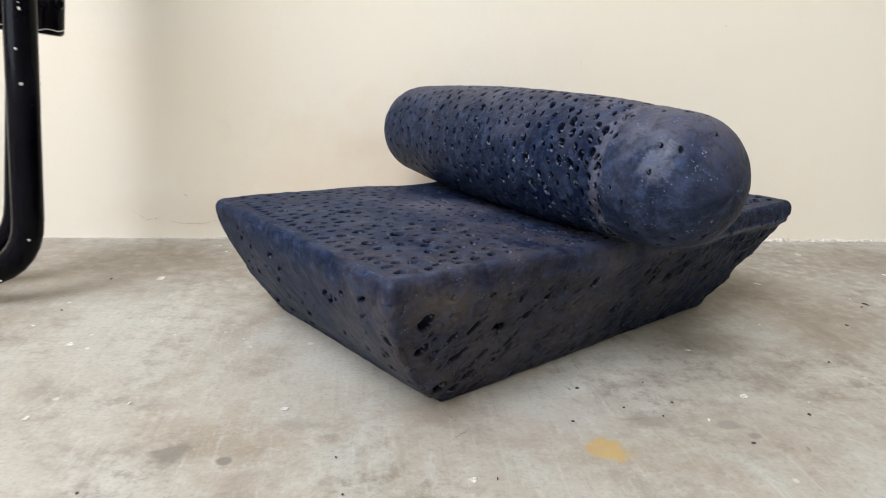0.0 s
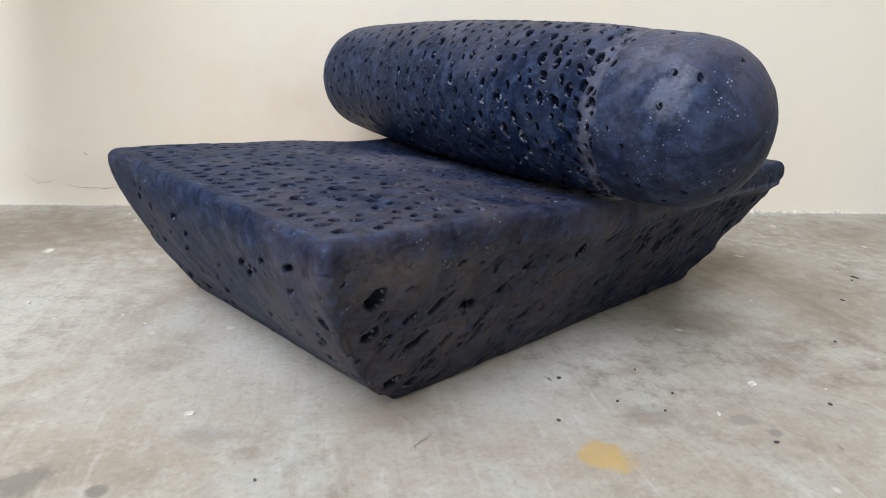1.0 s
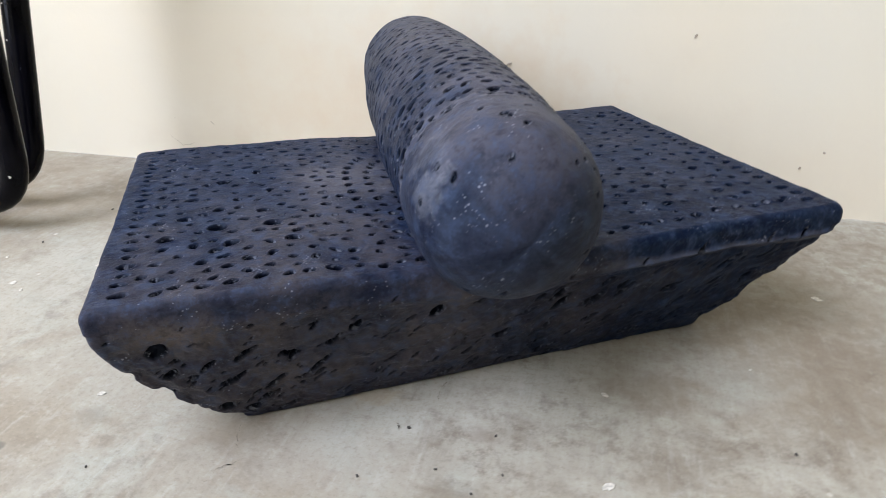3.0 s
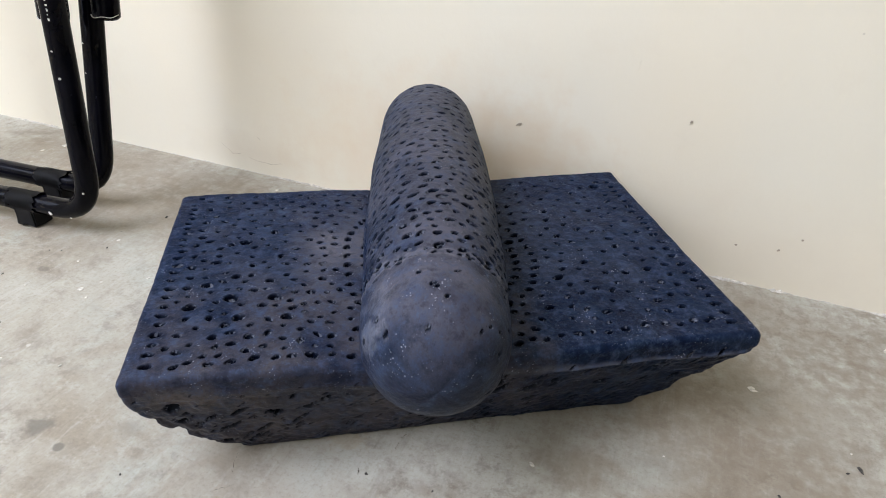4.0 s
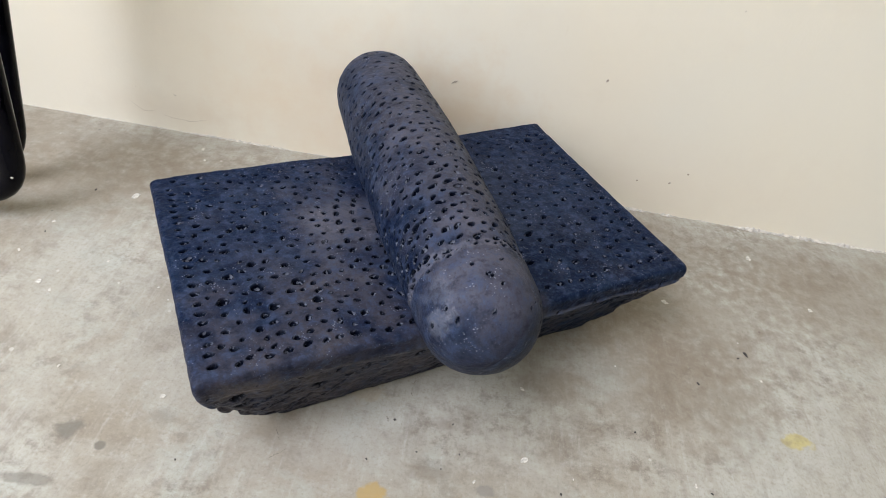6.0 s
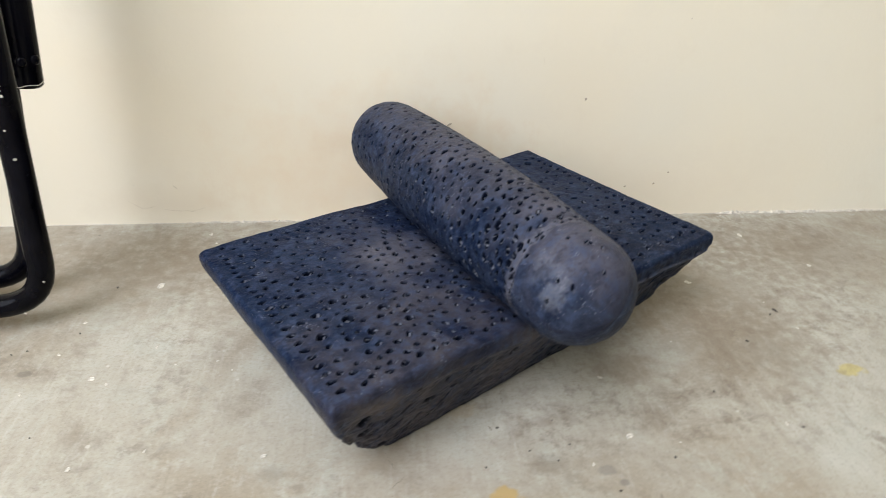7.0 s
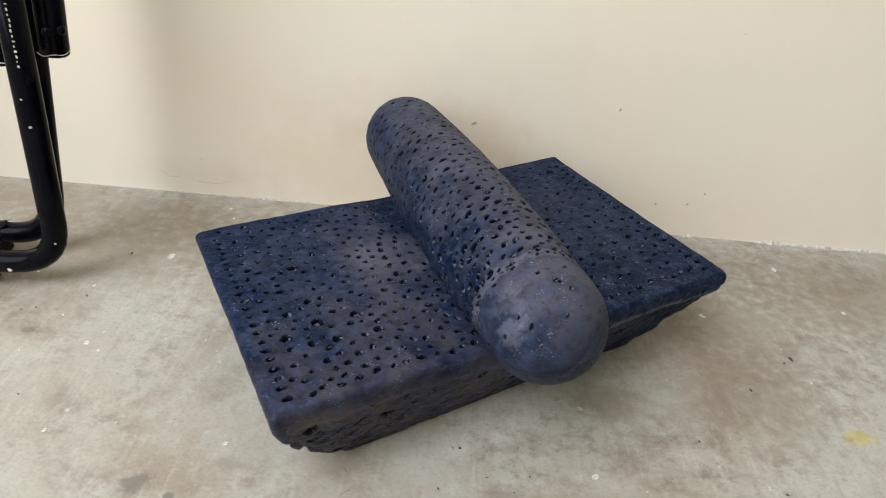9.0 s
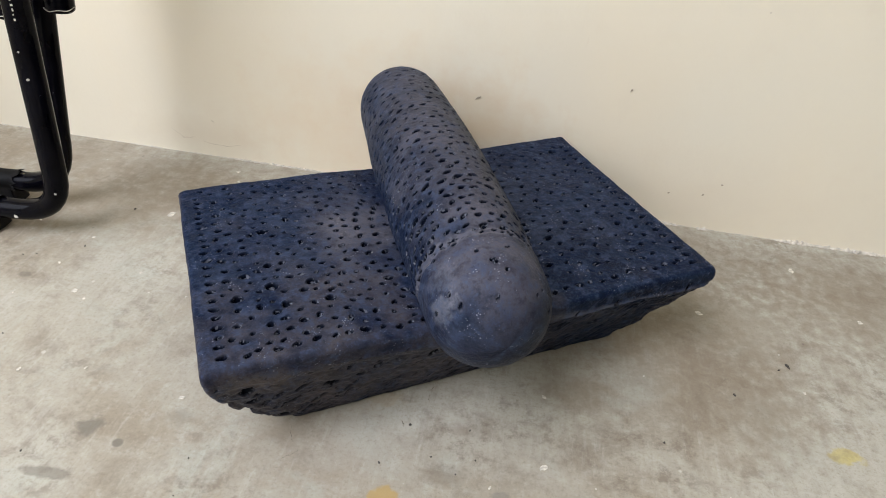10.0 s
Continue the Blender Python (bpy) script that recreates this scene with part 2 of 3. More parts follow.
def plain(name, colour, rough=0.5, metal=0.0, spread=0.25, scale=60.0, spec=0.5):
    m = material(name, rough, metal, spec)
    n = noise_tex(m, coords(m), scale, 4.0)
    lo, hi = tuple(c * (1 - spread) for c in colour), tuple(min(1.0, c * (1 + spread)) for c in colour)
    return finish(m, ramp(m, n, [(0.35, lo), (0.65, hi)]), None, n, 0.15, 0.0008)


# the third is brown dirt with painted shade near slab, chair and wall
YELLOW, GREYISH, DIRT_AND_SHADE = (0.44, 0.30, 0.095), (0.165, 0.150, 0.120), (0.220, 0.178, 0.128)
FLOOR_BLOTS = (
    (0.188, 0.529, 0.0120, 0.0110, 0.80, YELLOW, 1.2), (0.561, 0.714, 0.013, 0.009, 0.6, (0.52, 0.43, 0.10), 1.2),
    (-0.075, 0.505, 0.0105, 0.0085, 0.75, GREYISH, 1.1), (-0.041, 0.499, 0.0045, 0.004, 0.8, GREYISH, 0.4),
    (-0.284, 0.641, 0.0075, 0.0045, 0.6, GREYISH, 0.5), (-0.010, 0.540, 0.009, 0.007, 0.30, GREYISH, 0.6),
    (-0.073, 0.457, 0.020, 0.005, 0.6, GREYISH, 0.9), (0.275, 0.563, 0.008, 0.006, 0.55, (0.19, 0.185, 0.17), 1.1),
    (0.290, 0.552, 0.0045, 0.0035, 0.6, (0.16, 0.15, 0.14), 1.0), (-0.215, 0.801, 0.016, 0.008, 0.5, (0.50, 0.46, 0.40), 1.1),
    (0.318, 0.697, 0.030, 0.020, 0.40, DIRT_AND_SHADE, 1.2), (0.122, 0.548, 0.060, 0.040, 0.15, (0.36, 0.29, 0.225), 1.2),
    (0.149, 0.625, 0.016, 0.010, 0.55, (0.42, 0.36, 0.26), 1.3), (0.079, 0.560, 0.020, 0.012, 0.40, (0.27, 0.22, 0.16), 1.3), (0.226, 0.616, 0.008, 0.006, 0.5, (0.24, 0.20, 0.155), 1.3),
    # wide brown patches: dirt, with shade of slab, chair and right side painted in
    (0.490, 0.750, 0.050, 0.070, 0.40, DIRT_AND_SHADE, 1.3), (-0.15, 0.86, 0.12, 0.05, 0.5, DIRT_AND_SHADE, 1.2), (-0.05, 0.80, 0.09, 0.07, 0.5, DIRT_AND_SHADE, 1.2), (-0.38, 0.88, 0.22, 0.065, 0.5, DIRT_AND_SHADE, 1.3), (-0.30, 0.80, 0.16, 0.08, 0.45, DIRT_AND_SHADE, 1.3), (0.46, 0.99, 0.14, 0.06, 0.5, DIRT_AND_SHADE, 1.3),
    (0.41, 0.74, 0.10, 0.07, 0.32, DIRT_AND_SHADE, 1.5), (0.24, 0.60, 0.10, 0.05, 0.10, DIRT_AND_SHADE, 1.5), (0.46, 0.86, 0.12, 0.10, 0.48, DIRT_AND_SHADE, 1.3), (0.225, 0.565, 0.014, 0.010, 0.5, (0.20, 0.165, 0.12), 1.6),
    (0.64, 0.97, 0.13, 0.09, 0.5, DIRT_AND_SHADE, 1.3), (0.30, 0.56, 0.07, 0.05, 0.1, DIRT_AND_SHADE, 1.4))
WALL_PAINT = wall_material()
CEMENT = floor_material()
def enamel_material():
    m = material("black_enamel", 0.10, spec=0.08)
    v = coords(m)
    n = noise_tex(m, v, 30.0, 4.0)
    c = ramp(m, n, [(0.35, (0.0014, 0.0014, 0.0025)), (0.68, (0.0035, 0.0035, 0.006))])
    scuff = noise_tex(m, v, 55.0, 5.0, 0.7)
    c = mix(m, ramp(m, scuff, [(0.70, grey(0)), (0.76, grey(0.35))]), c, (0.16, 0.17, 0.20))
    dots = node(m, "ShaderNodeTexVoronoi", Scale=42.0)
    wire(m, v, dots.inputs["Vector"])
    d = math_node(m, "ADD", dots.outputs["Distance"], math_node(m, "MULTIPLY", math_node(m, "SUBTRACT", noise_tex(m, v, 13.0, 2.0), 0.42), 0.4))
    c = mix(m, ramp(m, d, [(0.045, grey(1)), (0.065, grey(0))]), c, (0.75, 0.75, 0.72))
    return finish(m, c, ramp(m, n, [(0.3, grey(0.08)), (0.7, grey(0.20))]), scuff, 0.06, 0.001)


BLACK_PAINT = enamel_material()
BLACK_PLASTIC = plain("black_plastic", (0.004, 0.004, 0.005), 0.5, spec=0.2)
WHITE_FLECK = plain("old_white_paint", (0.58, 0.55, 0.48), 0.6, spread=0.28, scale=420.0)
GRIT = plain("dark_grit", (0.055, 0.048, 0.042), 0.8, spread=0.5, scale=400.0)
WALL_CRACK = plain("old_crack_dirt", (0.46, 0.385, 0.29), 0.85, spread=0.3, scale=300.0)
FLOOR_CRACK = plain("dark_crack_dirt", (0.14, 0.115, 0.085), 0.85, spread=0.4, scale=300.0)
PLASTER = plain("crumbling_plaster", (0.56, 0.52, 0.45), 0.8, spread=0.22, scale=120.0)
CEILING_PAINT = plain("white_ceiling_paint", (0.78, 0.77, 0.74), 0.7, spread=0.04, scale=8.0)


# ---- building helpers ----
def part(name, bm, mat, parent, label=""):
    me = bpy.data.meshes.new(name)
    bmesh.ops.recalc_face_normals(bm, faces=bm.faces)
    bm.to_mesh(me)
    bm.free()
    me.materials.append(mat)
    ob = new(name, me)
    ob.parent = parent
    return tagged(ob, label)


def box(name, lo, hi, mat, m=Matrix()):
    bm = bmesh.new()
    bmesh.ops.create_cube(bm, size=1.0)
    for v in bm.verts:
        v.co = Vector([l + (c + 0.5) * (h - l) for c, l, h in zip(v.co, lo, hi)])
    ob = part(name, bm, mat, None)
    ob.matrix_world = m
    return ob


# ---- the room ----
def wall_with_hole(name, mat, lo, hi, axis, a0, a1, z0, z1):
    """A wall from lo to hi with an opening from a0 to a1 along the axis (0 or 1) and z0 to z1 in height."""
    bm = bmesh.new()
    pieces = [(lo[axis], a0, lo[2], hi[2]), (a1, hi[axis], lo[2], hi[2]), (a0, a1, z1, hi[2])]
    if z0 > lo[2]:
        pieces.append((a0, a1, lo[2], z0))
    for p0, p1, q0, q1 in pieces:
        made = bmesh.ops.create_cube(bm, size=1.0)["verts"]
        l, h = list(lo), list(hi)
        l[axis], h[axis], l[2], h[2] = p0, p1, q0, q1
        for v in made:
            v.co = Vector([u + (c + 0.5) * (w - u) for c, u, w in zip(v.co, l, h)])
    ob = part(name, bm, mat, None)
    ob.matrix_world = ROOM
    return ob


floor = tagged(box("floor", (-1.72, -3.6, -0.12), (4.2, 0.0, 0.0), CEMENT, ROOM), "worn grey-brown cement floor with paint splashes", "floor", kind="structure")
wall = tagged(box("wall_north", (-1.72, 0.0, -0.12), (4.2, 0.15, 2.7), WALL_PAINT, ROOM), "cream painted plaster wall with faint stains", "wall", kind="structure")
tagged(wall_with_hole("wall_west", WALL_PAINT, (-1.87, -3.6, -0.12), (-1.72, 0.15, 2.7), 1, -2.75, -0.75, 0.85, 2.45), "plain cream painted wall with a window opening", "wall", kind="structure")
tagged(box("wall_east", (4.2, -3.6, -0.12), (4.35, 0.15, 2.7), WALL_PAINT, ROOM), "plain cream painted wall", "wall", kind="structure")
tagged(box("wall_south", (-1.87, -3.75, -0.12), (4.35, -3.6, 2.7), WALL_PAINT, ROOM), "plain cream painted wall", "wall", kind="structure")


# unseen ceiling; its hole is only there for the added overhead lamp
def ceiling_with_lamp_hole():
    bm = bmesh.new()
    for l, h in (((-1.87, -3.75), (-1.62, 0.15)), ((-0.28, -3.75), (4.35, 0.15)), ((-1.62, -3.75), (-0.28, -2.47)), ((-1.62, -0.73), (-0.28, 0.15))):
        for v in bmesh.ops.create_cube(bm, size=1.0)["verts"]:
            v.co = Vector((l[0] + (v.co.x + 0.5) * (h[0] - l[0]), l[1] + (v.co.y + 0.5) * (h[1] - l[1]), 2.76 + v.co.z * 0.12))
    ob = part("ceiling", bm, CEILING_PAINT, None)
    ob.matrix_world = ROOM
    tagged(ob, "plain white ceiling with an added hole for the overhead lamp", "ceiling", kind="structure")


ceiling_with_lamp_hole()


# ---- the grinding slab ----
SLAB = pose(0.1443, 0.7640, 0, 0, 0, 40.0)
HALF_L, HALF_W, FLARE = 0.2342, 0.1428, 0.043   # FLARE: how much wider the far short end is


def outline(n, corner):
    """Points round a rectangle with rounded corners, evenly spaced."""
    a, b = HALF_L - corner, HALF_W - corner
    legs = [2 * b, corner * math.pi / 2, 2 * a, corner * math.pi / 2] * 2
    total = sum(legs)
    pts = []
    for i in range(n):
        d, k = total * i / n, 0
        while d > legs[k]:
            d -= legs[k]
            k += 1
        centre = [(a, -b), (a, b), (a, b), (-a, b), (-a, b), (-a, -b), (-a, -b), (a, -b)][k]
        ang = (k // 2) * math.pi / 2
        if k % 2:
            ang += d / corner
            pts.append((centre[0] + corner * math.cos(ang), centre[1] + corner * math.sin(ang)))
        else:
            out, along = (math.cos(ang), math.sin(ang)), (-math.sin(ang), math.cos(ang))
            pts.append((centre[0] + corner * out[0] + d * along[0], centre[1] + corner * out[1] + d * along[1]))
    pts = np.array(pts)
    pts[:, 1] *= (1 + FLARE * pts[:, 0] / HALF_L) * np.where(pts[:, 1] > 0, 0.988 - 0.018 * np.clip(pts[:, 0] / HALF_L, 0, 1), 1.0)
    return pts


def grid_normals(p):
    """Normals of a grid of points (rows, columns), closed along the columns."""
    du = np.roll(p, -1, 1) - np.roll(p, 1, 1)
    dv = np.gradient(p, axis=0)
    n = np.cross(du, dv)
    return n / np.maximum(np.linalg.norm(n, axis=2, keepdims=True), 1e-12)


LATTICE = np.random.RandomState(7).uniform(-1, 1, (64, 64, 64))


def value_noise(p, scale):
    """Smooth noise in -1..1 at every point of p."""
    q = p.reshape(-1, 3) * scale + 200.0
    cell = np.floor(q).astype(int)
    f = q - cell
    f = f * f * (3 - 2 * f)
    out = np.zeros(len(q))
    for corner in range(8):
        d = np.array([corner & 1, corner >> 1 & 1, corner >> 2 & 1])
        k = (cell + d) % 64
        w = np.prod(np.where(d == 1, f, 1 - f), axis=1)
        out += w * LATTICE[k[:, 0], k[:, 1], k[:, 2]]
    return out.reshape(p.shape[:-1])


def dig(p, n, holes):
    """Push pits into the surface p: each hole is place, long axis, half length, half width, depth, slant."""
    flat, norm = p.reshape(-1, 3), n.reshape(-1, 3)
    order = np.argsort(flat[:, 0])
    xs = flat[order, 0]
    lift, mask = np.zeros(len(flat)), np.zeros(len(flat))
    for place, along, hl, hw, depth, slant in holes:
        reach = 1.7 * max(hl, hw)
        span = order[np.searchsorted(xs, place[0] - reach):np.searchsorted(xs, place[0] + reach)]
        d = flat[span] - place
        near = np.einsum("ij,ij->i", d, d) < reach * reach
        if not near.any():
            continue
        idx, q = span[near], d[near]
        nn = norm[idx].mean(0)
        nn /= np.linalg.norm(nn) + 1e-9
        al = along - nn * np.dot(along, nn)
        al /= np.linalg.norm(al) + 1e-9
        ac = np.cross(nn, al)
        x, y = q @ al / hl, q @ ac / hw
        th = np.arctan2(y, x)
        r = np.sqrt(x * x + y * y) * (1 + 0.05 * np.sin(2 * th + 37000 * hl) + 0.06 * np.sin(3 * th + 91000 * hw) + 0.03 * np.sin(5 * th + 53000 * hl))
        bowl = np.clip(1 - (r / 1.06) ** 3, 0, 1) * np.clip(1.0 + 0.25 * y * slant, 0.5, 1.3)
        rim = 0.06 * np.exp(-((r - 1.22) / 0.12) ** 2)
        lift[idx] = np.minimum(lift[idx], -depth * bowl) + np.where(lift[idx] >= 0, depth * rim, 0)
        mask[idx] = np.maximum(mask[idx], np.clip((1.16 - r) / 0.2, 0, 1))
    return p + n * lift.reshape(p.shape[:2])[..., None], mask.reshape(p.shape[:2])


def closed_grid(name, p, mat, pit):
    """A mesh from a grid of points that is closed along its columns, with both ends capped."""
    rows, cols = p.shape[:2]
    a = np.arange((rows - 1) * cols).reshape(rows - 1, cols)
    b = np.roll(a, -1, 1)
    quads = np.stack([a, a + cols, b + cols, b], 2).reshape(-1)
    loops = np.r_[quads, np.arange(cols), np.arange((rows - 1) * cols, rows * cols)[::-1]]
    count = (rows - 1) * cols
    me = bpy.data.meshes.new(name)
    me.vertices.add(rows * cols)
    me.vertices.foreach_set("co", np.ascontiguousarray(p, dtype=np.float32).reshape(-1))
    me.loops.add(len(loops))
    me.loops.foreach_set("vertex_index", loops.astype(np.int32))
    me.polygons.add(count + 2)
    me.polygons.foreach_set("loop_start", np.r_[np.arange(count) * 4, count * 4, count * 4 + cols].astype(np.int32))
    me.polygons.foreach_set("use_smooth", np.ones(count + 2, dtype=bool))
    me.update(calc_edges=True)
    me.validate()
    me.attributes.new("pit", "FLOAT", "POINT").data.foreach_set("value", np.ascontiguousarray(pit, dtype=np.float32).reshape(-1))
    me.materials.append(mat)
    return new(name, me)


def top_height(u, v):
    wear = np.exp(-((u + 0.01 * v / HALF_W) / 0.085) ** 2)
    return 0.1083 - 0.0072 * wear - 0.010 * v


def slab_surface():
    cols = 2000
    rim = outline(cols, 0.0045)
    rows = []
    inner = 1 - 0.005 / HALF_W
    for f in np.linspace(0.003, 1.0, 250):
        q = rim * np.array([1 - 0.005 / HALF_L, inner]) * f
        rows.append(np.c_[q, top_height(q[:, 0], q[:, 1])])
    edge = rows[-1]
    for a in np.linspace(0.08, 1.0, 14) * math.pi / 2:      # rounded rim
        k = math.sin(a)
        q = edge[:, :2] * (1 - k) + rim * k
        rows.append(np.c_[q, edge[:, 2] - 0.007 * (1 - math.cos(a))])
    z0 = rows[-1][:, 2].copy()
    foot_left, foot_right, foot_front, foot_back = -0.177, 0.166, -0.105, 0.116
    side = rim[:, 1] / (1 + FLARE * rim[:, 0] / HALF_L)
    near_left = np.clip(-rim[:, 0] / HALF_L, 0, 1) ** 3
    near_corner = np.clip(0.5 - side / (2 * HALF_W), 0, 1) ** 2 * near_left
    low = np.c_[np.interp(rim[:, 0], (-HALF_L, HALF_L), (foot_left, foot_right)) - 0.05 * side * near_left,
                np.interp(side, (-HALF_W, HALF_W), (foot_front, foot_back))]
    for h in np.linspace(0.010, 1.0, 150):
        gu, gv = max(0.0, (h - 0.02) / 0.98) ** (1.4 + 0.28 * near_corner), max(0.0, (h - 0.10) / 0.90) ** (1.05 + 0.22 * near_left)
        step = min(1.0, max(0.0, (h - 0.13) / 0.05))
        q = np.c_[rim[:, 0] * (1 - gu) + low[:, 0] * gu, rim[:, 1] * (1 - gv) + low[:, 1] * gv]
        ledge = np.clip((q[:, 0] - 0.01) / 0.04, 0, 1)
        lip = 0.0016 * ledge * math.exp(-((h - 0.115) / 0.014) ** 2)
        q[:, 1] = np.where(q[:, 1] < 0, q[:, 1] * (1 - (0.008 + 0.022 * ledge) * step * (1 - h)) - lip, q[:, 1])
        rows.append(np.c_[q, z0 * (1 - h)])
    return np.array(rows)


def slab_holes(rng):
    holes, taken = [], []

    def pit(u, v, s, long=1.25, turn=0.0, gap=0.0):
        """One pit of about that radius, unless another is nearer than the gap."""
        if any((u - a) ** 2 + (v - b) ** 2 < (gap + 0.6 * (s + c)) ** 2 for a, b, c in taken):
            return
        taken.append((u, v, s))
        z = float(top_height(np.array(u), np.array(v)))
        holes.append((np.array([u, v, z]), np.array([math.cos(turn), math.sin(turn), 0.0]), s * long, s / long ** 0.5, s * rng.uniform(1.05, 1.6), 1.0))

    # the few large hollows
    for u, v, s in ((-0.168, -0.050, 5.0), (-0.163, 0.034, 4.2), (-0.134, -0.053, 4.6), (-0.198, -0.058, 4.4), (-0.160, -0.076, 4.0), (-0.188, -0.030, 3.8),
                    (-0.124, -0.079, 4.0), (-0.106, -0.124, 3.8), (0.197, 0.106, 4.4), (0.075, 0.010, 3.8)):
        pit(u, v, s * 0.001, 1.2, rng.uniform(-0.5, 0.5))
    # a chiselled column along each short end, closer set towards the back
    for side in (-1, 1):
        v = -0.128
        while v < 0.118:
            pit(side * 0.2165 + rng.uniform(-0.0015, 0.0015), v * (1 + 0.04 * side), rng.uniform(0.0022, 0.0031) * (1.1 - 1.6 * max(0.0, v)), 1.4, rng.uniform(-0.25, 0.25), 0.001)
            v += rng.uniform(0.0105, 0.0130) - 0.020 * max(0.0, v)
        v = -0.126
        while v < 0.118:
            if rng.random() < 0.75:
                pit(side * 0.201 + rng.uniform(-0.003, 0.003), v, rng.uniform(0.0020, 0.0030), 1.3, rng.uniform(-0.5, 0.5), 0.003)
            v += rng.uniform(0.010, 0.016)
    # rows of pits along the front rim
    u = -0.19
    while u < 0.20:
        pit(u, -0.126 - 0.010 * u + rng.uniform(-0.002, 0.002), rng.uniform(0.0022, 0.0032), 1.25, rng.uniform(-0.2, 0.6), 0.003)
        u += rng.uniform(0.010, 0.017)
    # curved rows on each side of the roller, where it has worn the slab
    for centre, reach, tall, n, first, last in ((0.022, 0.052, 0.062, 15, -1.3, 1.2), (0.022, 0.034, 0.046, 11, -1.2, 1.2), (0.022, 0.068, 0.080, 12, -0.9, 0.7),
                                                (-0.040, -0.036, 0.085, 15, -1.2, 1.2), (-0.030, -0.030, 0.075, 13, -1.2, 1.2)):
        for k in range(n):
            a = first + (last - first) * k / (n - 1)
            pit(centre + reach * math.cos(a) + rng.uniform(-0.001, 0.001), tall * math.sin(a) - 0.010 + rng.uniform(-0.001, 0.001), rng.uniform(0.0024, 0.0034), 1.3, a + rng.uniform(0.2, 0.9), 0.001)
    # the scattered rest: coarser towards the front, finer and sparser at the back
    for k in range(5200):
        u, v = rng.uniform(-0.212, 0.212), rng.uniform(-0.130, 0.126)
        back = (v + 0.13) / 0.26
        s = 0.0018 + 0.0015 * rng.random() ** 1.5 * (1.1 - 0.6 * back) + (0.0008 if rng.random() < 0.07 else 0.0)
        pit(u, v, s, rng.uniform(1.05, 1.45), rng.gauss(0.1, 0.45), 0.0062 + 0.002 * back + (0.0025 if u > 0.08 else 0.0))
    return holes


def side_holes(rng, p, n, first_row):
    """Coarser chisel marks on the sloping sides, most of them on the long face."""
    holes = []
    rows, cols = p.shape[:2]
    while len(holes) < 520:
        i, j = rng.randrange(first_row, rows - 3), rng.randrange(cols)
        face = n[i, j]
        long_side = abs(p[i, j][1]) > HALF_W - 0.055 and abs(p[i, j][0]) < HALF_L - 0.03
        if not long_side and rng.random() < 0.45:
            continue
        coarse = 1.0 if p[i, j][0] > -0.02 else 0.72
        s = (0.0012 + 0.0026 * rng.random() ** 2.2) * (coarse if long_side else 0.75)
        along = np.array([-face[1], face[0], 0.0]) + np.array([0, 0, 1.0]) * rng.uniform(0.5, 1.2)
        holes.append((p[i, j], along, s * rng.uniform(1.3, 2.8), s * rng.uniform(0.5, 0.8), s * rng.uniform(1.4, 2.4), rng.choice((-1.0, 1.0))))
    # the large broken hollows and chisel strokes near the front corner
    for u, v, z, hl, hw, depth in ((-0.204, -0.136, 0.078, 6.5, 5.0, 5), (-0.202, -0.128, 0.056, 6.0, 3.0, 4), (-0.176, -0.112, 0.020, 5.2, 4.6, 5), (-0.162, -0.108, 0.014, 5.0, 4.2, 5),
                                   (-0.160, -0.128, 0.066, 9.0, 2.4, 5), (-0.169, -0.120, 0.044, 10.0, 2.2, 4), (-0.147, -0.115, 0.034, 9.0, 2.4, 4), (-0.098, -0.131, 0.074, 5.0, 3.0, 5),
                                   (-0.112, -0.128, 0.062, 4.6, 2.6, 5), (-0.120, -0.120, 0.044, 9.0, 2.0, 4), (-0.050, -0.132, 0.076, 5.5, 3.2, 5), (-0.216, -0.120, 0.072, 4.5, 3.6, 3),
                                   (-0.214, -0.108, 0.054, 4.2, 3.2, 3), (0.030, -0.132, 0.072, 7.0, 3.0, 5)):
        at = np.array((u, v, z))
        k = np.argmin(np.einsum("ijk,ijk->ij", p - at, p - at))
        holes.append((p.reshape(-1, 3)[k], np.array([0.7, 0.0, 0.7]), hl * 0.001, hw * 0.001, depth * 0.001, 1.0))
    return holes


